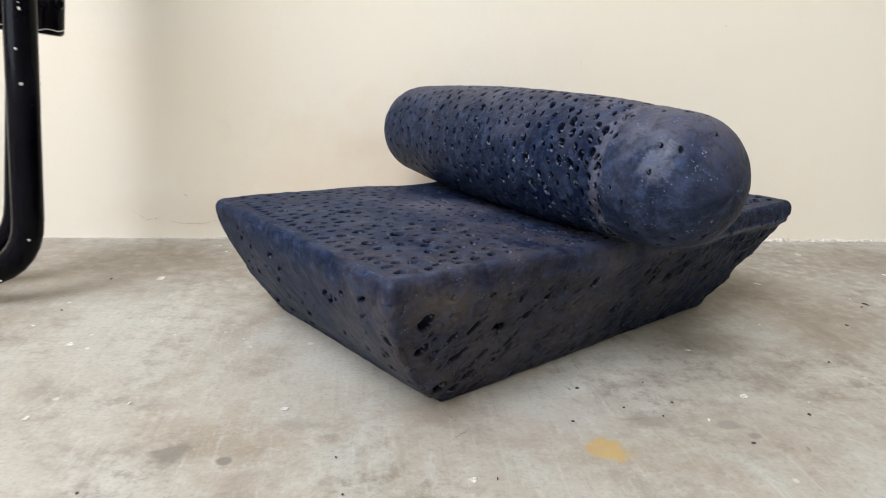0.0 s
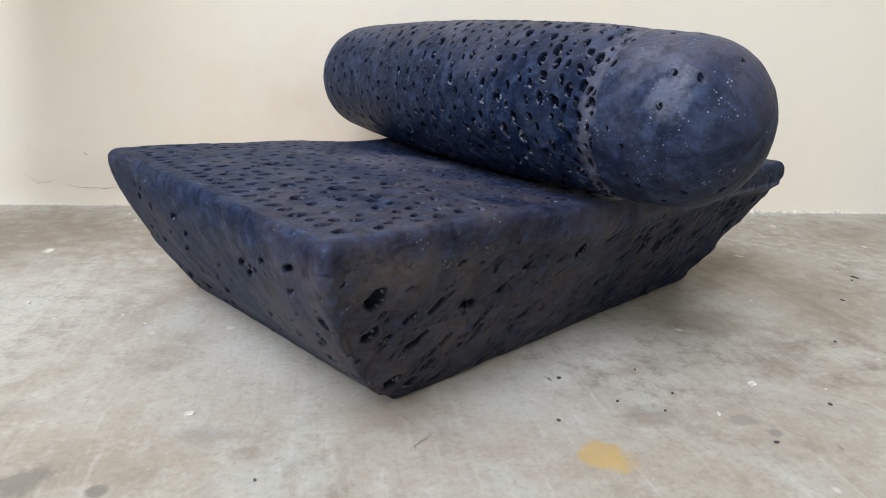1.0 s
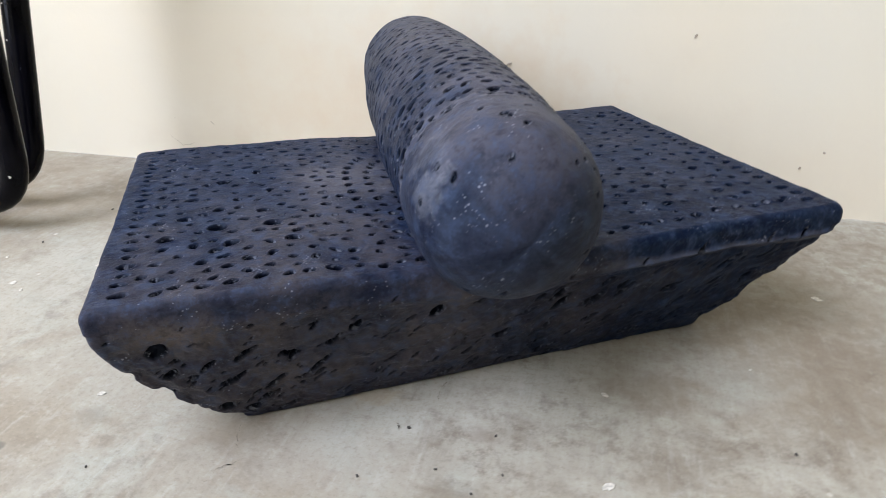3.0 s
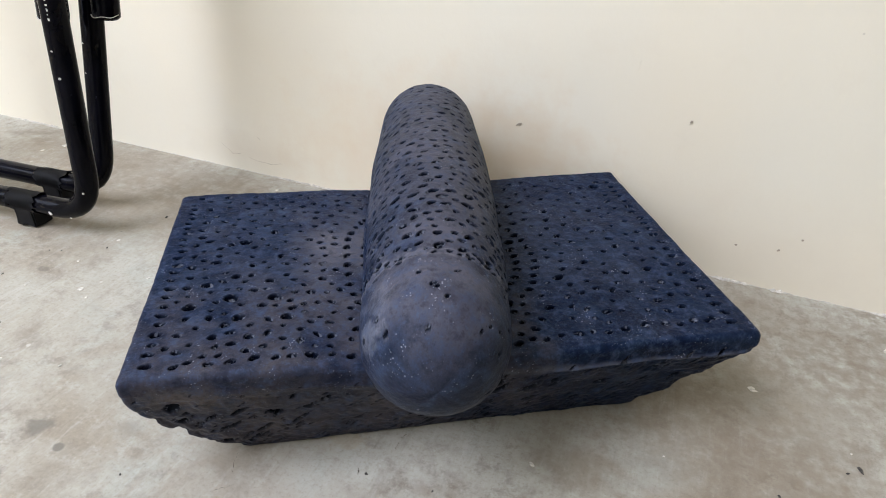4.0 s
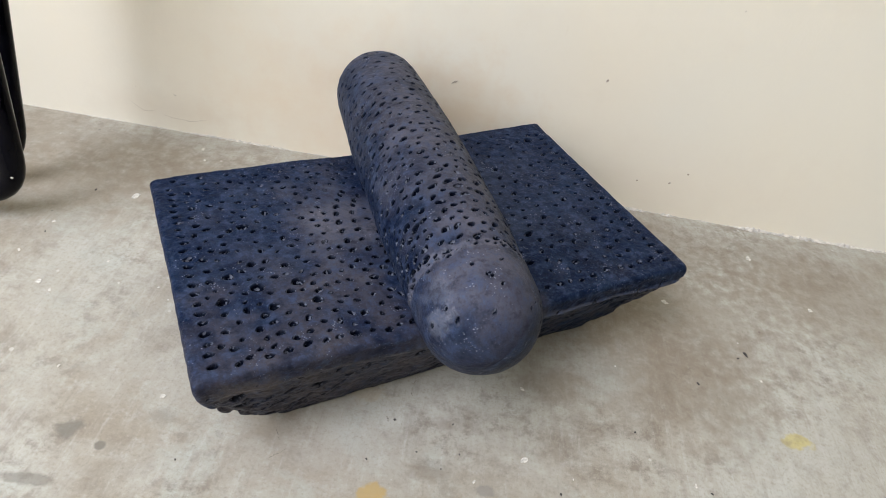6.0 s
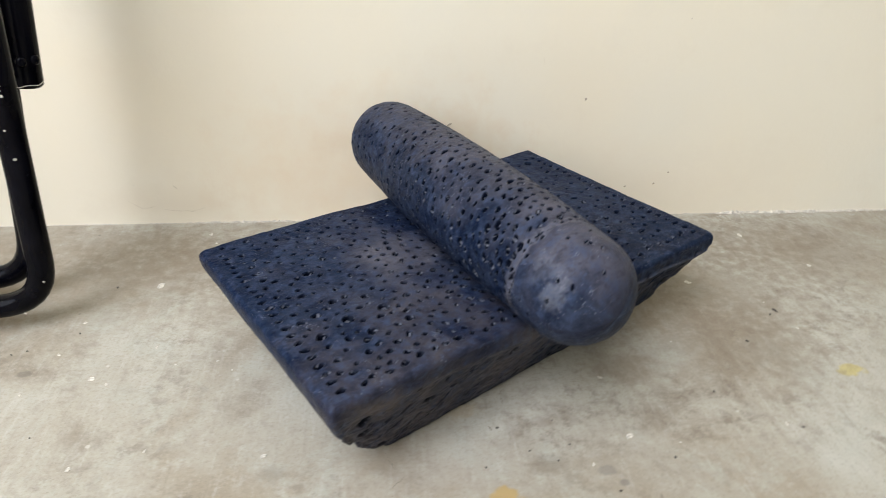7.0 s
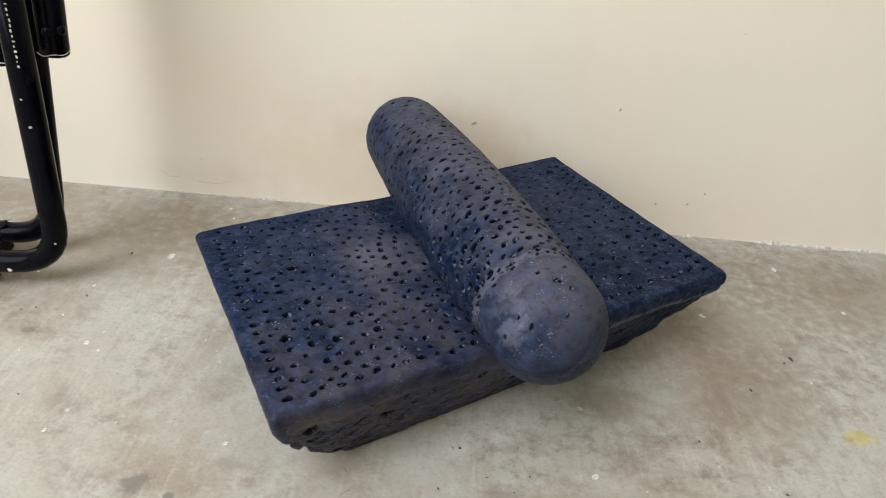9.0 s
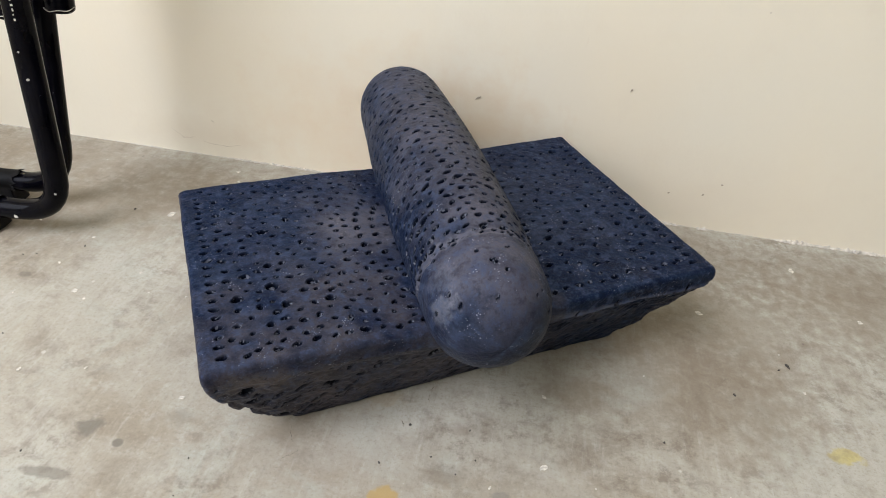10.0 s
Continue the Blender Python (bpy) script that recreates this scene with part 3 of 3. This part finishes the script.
def grinding_slab():
    rng = random.Random(4)
    p = slab_surface()
    n = grid_normals(p)
    if n[120, 0, 2] < 0:
        n = -n
    top_rows = 262
    weight = np.zeros(p.shape[:2])
    for i in range(top_rows, p.shape[0]):
        weight[i] = min(1.0, (i - top_rows) / 34)
    weight[-3:] *= 0.3
    weight *= np.where(np.abs(n[..., 0]) > np.abs(n[..., 1]), 0.12, 1.0)
    rough = 0.0017 * value_noise(p, 34.0) + 0.0013 * value_noise(p + 3.1, 95.0) + 0.0006 * value_noise(p + 1.7, 260.0)
    gentle = 0.0012 * value_noise(p + 7.7, 16.0) + 0.0003 * value_noise(p, 120.0) + 0.00015 * value_noise(p, 400.0)
    # the upright edges of the front are knocked about
    down = np.clip(1 - p[..., 2] / 0.1, 0, 1) ** 1.3
    edge = np.exp(-((p[..., 0] + HALF_L - 0.058 * down) ** 2 + (p[..., 1] + HALF_W - 0.036 * down) ** 2) / 0.015 ** 2)
    edge += 0.7 * np.exp(-((p[..., 0] - HALF_L + 0.066 * down) ** 2 + (p[..., 1] + HALF_W * 1.03 - 0.042 * down) ** 2) / 0.015 ** 2)
    edge[:top_rows + 10] = 0.0
    chips = edge * (0.0036 * np.clip(value_noise(p + 5.3, 85.0) + 0.15, 0, 1) + 0.0022 * np.clip(value_noise(p + 2.9, 210.0), 0, 1))
    gentle = gentle - chips
    rough = rough - chips
    p = p + n * (weight * rough + (1 - weight) * gentle)[..., None]
    n = grid_normals(p)
    if n[120, 0, 2] < 0:
        n = -n
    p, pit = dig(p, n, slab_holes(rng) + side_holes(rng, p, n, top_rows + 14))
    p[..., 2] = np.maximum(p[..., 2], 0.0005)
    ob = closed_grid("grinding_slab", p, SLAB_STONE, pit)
    ob.matrix_world = SLAB
    return tagged(ob, "dark blue-grey pitted stone grinding slab on the cement floor", "grinding stone")


grinding_slab()


# ---- the roller ----
FRONT, REAR = Vector((0.2357, 0.6134, 0.1560)), Vector((0.0526, 0.9106, 0.1530))
R_FRONT, R_REAR, BULGE = 0.0468, 0.0485, 0.0058
SEAM = 0.072


def roller_radius(x, core):
    """Radius at x metres from the front tip."""
    s = np.linspace(0, 1, 400)
    c = R_FRONT + s * core
    r = R_FRONT + (R_REAR - R_FRONT) * s + 4 * BULGE * s * (1 - s)
    inside = r[None, :] ** 2 - (x[:, None] - c[None, :]) ** 2
    return np.sqrt(np.maximum(inside.max(1), 1e-9))


def stone_roller():
    rng = random.Random(9)
    core = (REAR - FRONT).length
    total = core + R_FRONT + R_REAR
    cols = 720
    body = np.linspace(0.02, total - 0.02, 760)
    ends = 0.02 * (1 - np.cos(np.linspace(0.03, 1, 24)[:-1] * math.pi / 2))
    x = np.r_[ends, body, (total - ends)[::-1]]
    r = roller_radius(x, core)
    r = r - 0.0006 * np.exp(-((x - SEAM) / 0.0022) ** 2) + 0.0005 * (x < SEAM)
    ang = np.linspace(0, 2 * math.pi, cols, endpoint=False)
    p = np.stack([x[:, None] + 0 * ang[None, :], r[:, None] * np.cos(ang), r[:, None] * np.sin(ang)], 2)
    n = grid_normals(p)
    if n[100, 0, 1] < 0:
        n = -n
    chip = np.exp(-((p[..., 0] - SEAM - 0.002) / 0.006) ** 2)
    lump = 0.0008 * value_noise(p, 18.0) + chip * 0.0028 * np.minimum(0, value_noise(p, 140.0)) + 0.00025 * value_noise(p, 150.0) + 0.00015 * value_noise(p, 380.0)
    p = p + n * lump[..., None]
    holes, taken = [], []
    for k in range(9000):
        q = SEAM + 0.006 + (total - SEAM - 0.040) * rng.random() ** 1.3
        a = rng.uniform(0, 2 * math.pi)
        far = (q - SEAM) / total
        s = (0.0016 + 0.0016 * rng.random() ** 1.6) * (1.15 - 0.45 * far)
        rr = float(roller_radius(np.array([q]), core)[0])
        c = np.array([q, rr * math.cos(a), rr * math.sin(a)])
        if any(np.dot(c - d, c - d) < (0.0040 + 0.0060 * far + 0.75 * (s + e)) ** 2 for d, e in taken):
            continue
        taken.append((c, s))
        t = np.array([rng.gauss(0.3, 0.35), -math.sin(a), math.cos(a)])
        holes.append((c, t, s * rng.uniform(1.15, 1.6), s * rng.uniform(0.75, 0.95), s * rng.uniform(1.0, 1.6), rng.choice((-1.0, 1.0, 1.0))))
    for k in range(80):                         # chips along the joint
        q, a = SEAM + rng.gauss(0.001, 0.0022), rng.uniform(0, 2 * math.pi)
        rr = float(roller_radius(np.array([q]), core)[0])
        holes.append((np.array([q, rr * math.cos(a), rr * math.sin(a)]), np.array([rng.uniform(-0.6, 0.6), -math.sin(a), math.cos(a)]), rng.uniform(0.0012, 0.0034), rng.uniform(0.0008, 0.0016), rng.uniform(0.0010, 0.0024), 1.0))
    for k in range(34):
        q, a = rng.uniform(0.012, SEAM - 0.01), rng.uniform(0, 2 * math.pi)
        rr = float(roller_radius(np.array([q]), core)[0])
        holes.append((np.array([q, rr * math.cos(a), rr * math.sin(a)]), np.array([0.5, -math.sin(a), math.cos(a)]), rng.uniform(0.0012, 0.0030), rng.uniform(0.0009, 0.0017), rng.uniform(0.0008, 0.002), 1.0))
    n = grid_normals(p)
    if n[100, 0, 1] < 0:
        n = -n
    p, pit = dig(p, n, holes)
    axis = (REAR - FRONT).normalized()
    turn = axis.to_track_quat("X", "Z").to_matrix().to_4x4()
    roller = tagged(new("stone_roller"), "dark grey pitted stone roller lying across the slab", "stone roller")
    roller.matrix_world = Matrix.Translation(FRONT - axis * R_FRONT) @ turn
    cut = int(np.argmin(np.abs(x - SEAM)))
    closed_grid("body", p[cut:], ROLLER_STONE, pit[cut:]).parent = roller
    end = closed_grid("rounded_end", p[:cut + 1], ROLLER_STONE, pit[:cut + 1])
    end.parent = roller
    tagged(end, "smooth rounded stone end with a chalky mark")


stone_roller()


# ---- the folded chair ----
def flake(rng, radius, thick, stretch=1.0, points=11):
    """A thin chip with an uneven outline."""
    bm = bmesh.new()
    turn = rng.uniform(0, 6.28)
    low, high = [], []
    for k in range(points):
        a = 2 * math.pi * k / points
        r = radius * rng.uniform(0.55, 1.15)
        x, y = r * stretch * math.cos(a), r * math.sin(a) / stretch
        x, y = x * math.cos(turn) - y * math.sin(turn), x * math.sin(turn) + y * math.cos(turn)
        low.append(bm.verts.new((x, y, 0.0)))
        high.append(bm.verts.new((x * 0.9, y * 0.9, thick)))
    for k in range(points):
        q = (k + 1) % points
        bm.faces.new((low[k], low[q], high[q], high[k]))
    bm.faces.new(high)
    return bm


def smooth_line(points, radius, steps=8):
    """A polyline with its corners rounded."""
    pts = [Vector(p) for p in points]
    out = [pts[0]]
    for a, b, c in zip(pts, pts[1:], pts[2:]):
        u, w = (a - b).normalized(), (c - b).normalized()
        half = u.angle(w) / 2
        back = min(radius / math.tan(half), (a - b).length * 0.49, (c - b).length * 0.49)
        p0, p1 = b + u * back, b + w * back
        for k in range(steps + 1):
            t = k / steps
            out.append(p0 * (1 - t) ** 2 + b * 2 * t * (1 - t) + p1 * t * t)
    out.append(pts[-1])
    return out


def tube(line, radius, sides=20):
    bm = bmesh.new()
    rings = []
    side = None
    for i, p in enumerate(line):
        d = (line[min(i + 1, len(line) - 1)] - line[max(i - 1, 0)]).normalized()
        side = (side - d * side.dot(d)).normalized() if side else d.orthogonal().normalized()
        up = d.cross(side)
        rings.append([bm.verts.new(p + radius * (side * math.cos(t) + up * math.sin(t))) for t in (2 * math.pi * k / sides for k in range(sides))])
    for a, b in zip(rings, rings[1:]):
        for k in range(sides):
            f = bm.faces.new((a[k], a[(k + 1) % sides], b[(k + 1) % sides], b[k]))
            f.smooth = True
    bm.faces.new(rings[0][::-1])
    bm.faces.new(rings[-1])
    return bm


def rounded_post(lo, hi, radius, sides=20):
    d = (Vector(hi) - Vector(lo)).normalized()
    line = [Vector(lo) + d * radius * 0.3 * k for k in (0,)] + [Vector(hi)]
    bm = tube(line, radius, sides)
    ends = [e for e in bm.edges if all(abs((v.co - Vector(lo)).dot(d)) < 1e-5 for v in e.verts)]
    bmesh.ops.bevel(bm, geom=ends, offset=radius * 0.35, segments=3, affect="EDGES", profile=0.6)
    return bm


def folded_chair():
    chair = tagged(new("folding_chair"), "folded black-painted tubular steel chair standing near the wall", "chair")
    chair.location = (-0.3, 0.74, 0)
    inv = Matrix.Translation((0.3, -0.74, 0))

    def put(name, bm, mat, label="", parent=None):
        bm.transform(inv)
        return part(name, bm, mat, parent or chair, label)

    front = smooth_line([(-0.2491, 0.7479, 0.62), (-0.2951, 0.7194, 0.0295), (-0.62, 0.642, 0.0295), (-0.60, 0.69, 0.62)], 0.055)
    back = smooth_line([(-0.3020, 0.8600, 0.62), (-0.3380, 0.7670, 0.0295), (-0.67, 0.695, 0.0295), (-0.65, 0.76, 0.62)], 0.055)
    f = put("front_frame", tube(front, 0.0125), BLACK_PAINT)
    b = put("rear_frame", tube(back, 0.0125), BLACK_PAINT)
    s1 = put("brace_tube", rounded_post((-0.326, 0.757, 0.241), (-0.293, 0.785, 0.62), 0.0155), BLACK_PAINT)
    s2 = put("brace_tube", rounded_post((-0.304, 0.803, 0.238), (-0.268, 0.835, 0.62), 0.0150), BLACK_PAINT)
    for frame_tube, x, y, z, nx, ny, mm in ((b, -0.3273, 0.7876, 0.2119, 0.07, -0.99, 1.1), (f, -0.278, 0.7207, 0.1967, 0.5, -0.87, 1.6), (b, -0.3337, 0.7786, 0.0971, 0.65, -0.76, 1.5),
                                            (b, -0.3383, 0.7759, 0.094, 0.32, -0.95, 1.4), (f, -0.342, 0.6995, 0.0278, 0.2, -0.97, 2.6), (f, -0.3117, 0.7056, 0.028, 0.2, -0.98, 1.3),
                                            (f, -0.2863, 0.7137, 0.064, 0.61, -0.79, 1.4), (f, -0.2719, 0.7263, 0.3029, 0.36, -0.93, 0.8), (f, -0.2726, 0.7257, 0.2933, 0.35, -0.93, 0.9),
                                            (f, -0.273, 0.7253, 0.2855, 0.37, -0.93, 0.8), (f, -0.2786, 0.7212, 0.2248, 0.28, -0.96, 1.2), (b, -0.331, 0.7841, 0.178, 0.1, -0.99, 0.8)):
        drop = flake(random.Random(int(-x * 1e4)), mm * 0.001, 0.0004, 1.15, 9)
        drop.transform(Matrix.Translation((x + 0.002, y - (0.0045 if frame_tube is f else 0.0065), z)) @ Vector((nx, ny, 0)).to_track_quat("Z", "Y").to_matrix().to_4x4())
        put("paint_fleck", drop, WHITE_FLECK, parent=frame_tube)
    def rivet(brace, at, way):
        """A domed rivet head on the brace, standing out along way."""
        bm = bmesh.new()
        bmesh.ops.create_uvsphere(bm, u_segments=14, v_segments=8, radius=0.0054)
        for v in bm.verts:
            v.co.z = v.co.z * 0.75 if v.co.z > 0 else v.co.z * 0.2
        for f in bm.faces:
            f.smooth = True
        bm.transform(Matrix.Translation(at) @ Vector(way).to_track_quat("Z", "Y").to_matrix().to_4x4())
        put("rivet", bm, BLACK_PAINT, parent=brace)

    for s, x, y, r in ((s1, -0.3235, 0.757, 0.0155), (s2, -0.301, 0.804, 0.0150)):
        for way in ((-0.97, 0.2, 0), (0.97, -0.2, 0), (0.45, -0.89, 0)):
            rivet(s, Vector((x, y, 0.266)) + r * 0.97 * Vector(way), way)
    for s, x, y, z, r in ((s1, -0.3256, 0.7573, 0.2450, 0.0156), (s2, -0.3036, 0.8033, 0.2420, 0.0151)):
        ring = [Vector((x + r * math.cos(a), y + r * math.sin(a), z + 0.0008 * math.sin(5 * a))) for a in (math.radians(k) for k in range(-140, 21, 8))]
        put("worn_edge", tube(ring, 0.0005, 6), WHITE_FLECK, "paint worn off along the cut end", s)
    # a stamped marking up the front tube, too worn to read
    stamp = random.Random(12)
    for k in range(15):
        z = 0.256 + 0.0046 * k
        t = (z - 0.0295) / 0.5905
        centre = Vector((-0.2951 + 0.0460 * t, 0.7194 + 0.0285 * t, z))
        way = Vector((0.51, -0.86, 0)).normalized()
        bm = bmesh.new()
        bmesh.ops.create_cube(bm, size=1.0)
        bmesh.ops.scale(bm, vec=(stamp.uniform(0.0010, 0.0024), stamp.uniform(0.0008, 0.0030), 0.0005), verts=bm.verts)
        bm.transform(Matrix.Translation(centre + way * 0.0125 + Vector((stamp.uniform(-0.0006, 0.0006), 0, 0))) @ way.to_track_quat("Z", "Y").to_matrix().to_4x4())
        put("printed_mark", bm, WHITE_FLECK, parent=f)
    along = Vector((0.974, 0.225, 0)).normalized()
    across = Vector((-along.y, along.x, 0))
    for rail, x, y, seed in ((f, -0.386, 0.6975, 5), (b, -0.413, 0.7505, 8)):
        rough = random.Random(seed)
        # the foot: a short square block, waisted and with a broken lower edge
        bm = bmesh.new()
        bmesh.ops.create_cube(bm, size=1.0)
        bmesh.ops.subdivide_edges(bm, edges=bm.edges[:], cuts=5, use_grid_fill=True)
        for v in bm.verts:
            h = v.co.z + 0.5
            wide = 1.0 + 0.16 * (1 - h) ** 2 + 0.10 * h ** 3
            lift = 0.0035 * max(0.0, 1 - 2.4 * abs(v.co.x)) + rough.uniform(0, 0.0012) if h < 0.01 and v.co.y < -0.2 else 0.0
            q = along * v.co.x * 0.0255 * wide + across * v.co.y * 0.0240 * wide
            v.co = Vector((x + q.x, y + q.y, h * 0.0290 + lift))
        bmesh.ops.bevel(bm, geom=[e for e in bm.edges if len(e.link_faces) == 2 and e.calc_face_angle(0) > 0.9], offset=0.0018, segments=2, affect="EDGES")
        put("foot_cap", bm, BLACK_PLASTIC, "black plastic foot under the rail", rail)
        # the torn sleeve that clips it over the rail: an open shell with ragged ends and a lifted tip
        bm = bmesh.new()
        rows = []
        for k in range(25):
            a = math.radians(-35 + 250 * k / 24)
            reach = [0.021 + 0.006 * rough.uniform(-1, 1) for side in (0, 1)]
            row = []
            for n in range(9):
                w = -reach[0] + (reach[0] + reach[1]) * n / 8
                curl = 0.0045 * max(0.0, w / 0.021 - 0.45) ** 2 * max(0.0, math.sin(a)) if k > 6 else 0.0
                r = 0.0136 + curl + rough.uniform(-0.0002, 0.0002)
                row.append(bm.verts.new(Vector((x, y, 0.0295)) + along * w + across * (r * math.cos(a)) + Vector((0, 0, r * math.sin(a)))))
            rows.append(row)
        for p, q in zip(rows, rows[1:]):
            for n in range(8):
                bm.faces.new((p[n], p[n + 1], q[n + 1], q[n])).smooth = True
        bmesh.ops.solidify(bm, geom=bm.faces[:], thickness=0.0011)
        put("foot_clip", bm, BLACK_PLASTIC, "torn black plastic clip round the rail", rail)


folded_chair()


# ---- marks on floor and wall ----
WHITE_MARKS = (
    (-0.266, 0.724, 3.0), (-0.172, 0.690, 2.4), (-0.265, 0.671, 2.6), (-0.215, 0.639, 4.2), (-0.197, 0.633, 2.6), (-0.142, 0.666, 1.5), (-0.102, 0.675, 1.5),
    (-0.083, 0.663, 1.5), (-0.215, 0.801, 7.0), (-0.021, 0.558, 3.2), (-0.304, 0.561, 3.0), (-0.301, 0.512, 2.4), (-0.179, 0.533, 3.2), (-0.125, 0.556, 2.0),
    (-0.270, 0.453, 5.2), (-0.270, 0.613, 1.8), (0.290, 0.681, 3.2), (0.305, 0.604, 4.2), (0.266, 0.569, 2.0), (0.104, 0.492, 3.4), (0.459, 0.630, 2.4),
    (0.433, 0.866, 5.4), (0.611, 0.922, 4.5), (0.535, 0.782, 2.3), (-0.198, 0.925, 3.8), (-0.183, 0.903, 3.0), (-0.569, 0.858, 7.0), (-0.580, 0.829, 4.0),
    (0.545, 0.997, 5.0), (0.380, 0.745, 1.2), (0.350, 0.600, 1.2), (0.515, 0.830, 1.4))
DARK_MARKS = (
    (-0.263, 0.792, 3.6), (-0.262, 0.706, 2.4), (-0.312, 0.667, 2.2), (-0.300, 0.674, 1.8), (-0.310, 0.612, 2.4), (-0.347, 0.614, 2.6), (-0.225, 0.503, 2.2),
    (-0.206, 0.482, 2.0), (-0.230, 0.563, 1.8), (-0.107, 0.465, 2.0), (0.033, 0.474, 1.6), (0.023, 0.507, 2.0), (0.467, 0.753, 3.2), (0.183, 0.605, 2.6),
    (0.211, 0.580, 2.0), (0.172, 0.559, 2.4), (0.248, 0.590, 1.8), (0.236, 0.571, 1.8), (0.235, 0.618, 1.7), (0.285, 0.543, 2.4), (0.118, 0.494, 1.6),
    (0.341, 0.582, 2.4), (0.290, 0.483, 2.8), (0.368, 0.482, 2.4), (0.473, 0.627, 2.4), (0.522, 0.815, 5.5), (0.403, 0.669, 3.0), (0.513, 0.806, 2.4))


def floor_marks():
    rng = random.Random(21)
    back = ROOM.inverted()
    for x, y, mm in WHITE_MARKS:
        ob = part("paint_fleck", flake(rng, mm * 0.0008, 0.0004, rng.uniform(1.0, 1.35)), WHITE_FLECK, floor)
        ob.location = back @ Vector((x, y, 0.0003))
    for x, y, mm in DARK_MARKS:
        ob = part("grit", flake(rng, mm * 0.0005, 0.0007, rng.uniform(1.1, 1.6), 8), GRIT, floor)
        ob.location = back @ Vector((x, y, 0.0003))


floor_marks()


def hairline(points, width, mat, parent, name):
    """A fine crooked line that lies on the wall: points along the wall and up."""
    rng = random.Random(len(points) * 7 + int(points[0][0] * 1000))
    bm = bmesh.new()
    row = []
    for (x0, z0), (x1, z1) in zip(points, points[1:]):
        for k in range(6):
            t = k / 6
            row.append((x0 + (x1 - x0) * t + rng.uniform(-0.0007, 0.0007), z0 + (z1 - z0) * t + rng.uniform(-0.0007, 0.0007)))
    pairs = []
    for i, (x, z) in enumerate(row):
        w = width * rng.uniform(0.4, 1.1) * math.sin(math.pi * (i + 0.6) / (len(row) + 0.2))
        pairs.append((bm.verts.new((x, -0.0006, z - w)), bm.verts.new((x, -0.0006, z + w))))
    for a, b in zip(pairs, pairs[1:]):
        bm.faces.new((a[0], b[0], b[1], a[1]))
    bmesh.ops.solidify(bm, geom=bm.faces[:], thickness=0.0004)
    return part(name, bm, mat, parent)


def wall_marks():
    for pts, w in ((((-0.318, 0.038), (-0.300, 0.024), (-0.288, 0.026), (-0.280, 0.030)), 0.0004), (((-0.272, 0.023), (-0.262, 0.021), (-0.235, 0.019), (-0.206, 0.027)), 0.0004),
                   (((-0.253, 0.059), (-0.248, 0.053)), 0.0008), (((0.241, 0.224), (0.243, 0.240)), 0.0004)):
        hairline(pts, w, WALL_CRACK, wall, "crack")
    for x, z, mm, stretch in ((0.305, 0.179, 2.0, 1.2), (0.121, 0.144, 2.6, 1.9), (0.446, 0.070, 1.6, 1.0), (0.384, 0.048, 1.5, 1.0), (0.427, 0.052, 1.6, 1.1)):
        ob = part("chip", flake(random.Random(int(x * 1000)), mm * 0.001, 0.0005, stretch, 9), WALL_CRACK, wall)
        ob.matrix_basis = pose(x, -0.0003, z, 90)


wall_marks()


def floor_cracks():
    """Hairline cracks and scratches in the cement by the slab."""
    back = ROOM.inverted()
    for pts, w in ((((0.084, 0.571), (0.089, 0.559), (0.096, 0.549)), 0.00035), (((0.103, 0.546), (0.100, 0.540), (0.094, 0.534), (0.095, 0.518)), 0.0003),
                   (((0.189, 0.664), (0.187, 0.646), (0.191, 0.630)), 0.0007), (((0.174, 0.606), (0.179, 0.600)), 0.0008)):
        local = [back @ Vector((x, y, 0)) for x, y in pts]
        ob = hairline([(q.x, q.y) for q in local], w, FLOOR_CRACK, floor, "crack")
        ob.matrix_basis = pose(0, 0, 0, -90)


floor_cracks()


def plaster_foot():
    """The uneven joint of plaster along the foot of the wall."""
    rng = random.Random(3)
    n, sides = 1500, 6
    bm = bmesh.new()
    rows = []
    for i in range(n + 1):
        x = -1.2 + 2.4 * i / n
        rough = 0.0012 + 0.0034 * max(0.0, noise.noise(Vector((x * 9.0, 0.3, 0)))) + (0.0045 * max(0.0, noise.noise(Vector((x * 42.0, 1.3, 0)))) if x > 0.35 else 0.0015 * max(0.0, noise.noise(Vector((x * 42.0, 1.3, 0)))))
        h = rough * (0.8 + 0.7 * noise.noise(Vector((x * 260.0, 4.0, 0))))
        d = rough * (1.0 + 0.9 * noise.noise(Vector((x * 210.0, 9.0, 0))))
        rows.append([bm.verts.new((x, -d * math.cos(a) * rng.uniform(0.85, 1.15) + 0.0008, h * math.sin(a) * rng.uniform(0.85, 1.15) - 0.0004)) for a in (math.pi / 2 * k / (sides - 1) for k in range(sides))])
    for a, b in zip(rows, rows[1:]):
        for k in range(sides - 1):
            bm.faces.new((a[k], b[k], b[k + 1], a[k + 1]))
    ob = part("trim", bm, PLASTER, None)
    ob.matrix_world = ROOM
    tagged(ob, "crumbling plaster joint along the foot of the wall", "trim", kind="structure")


plaster_foot()
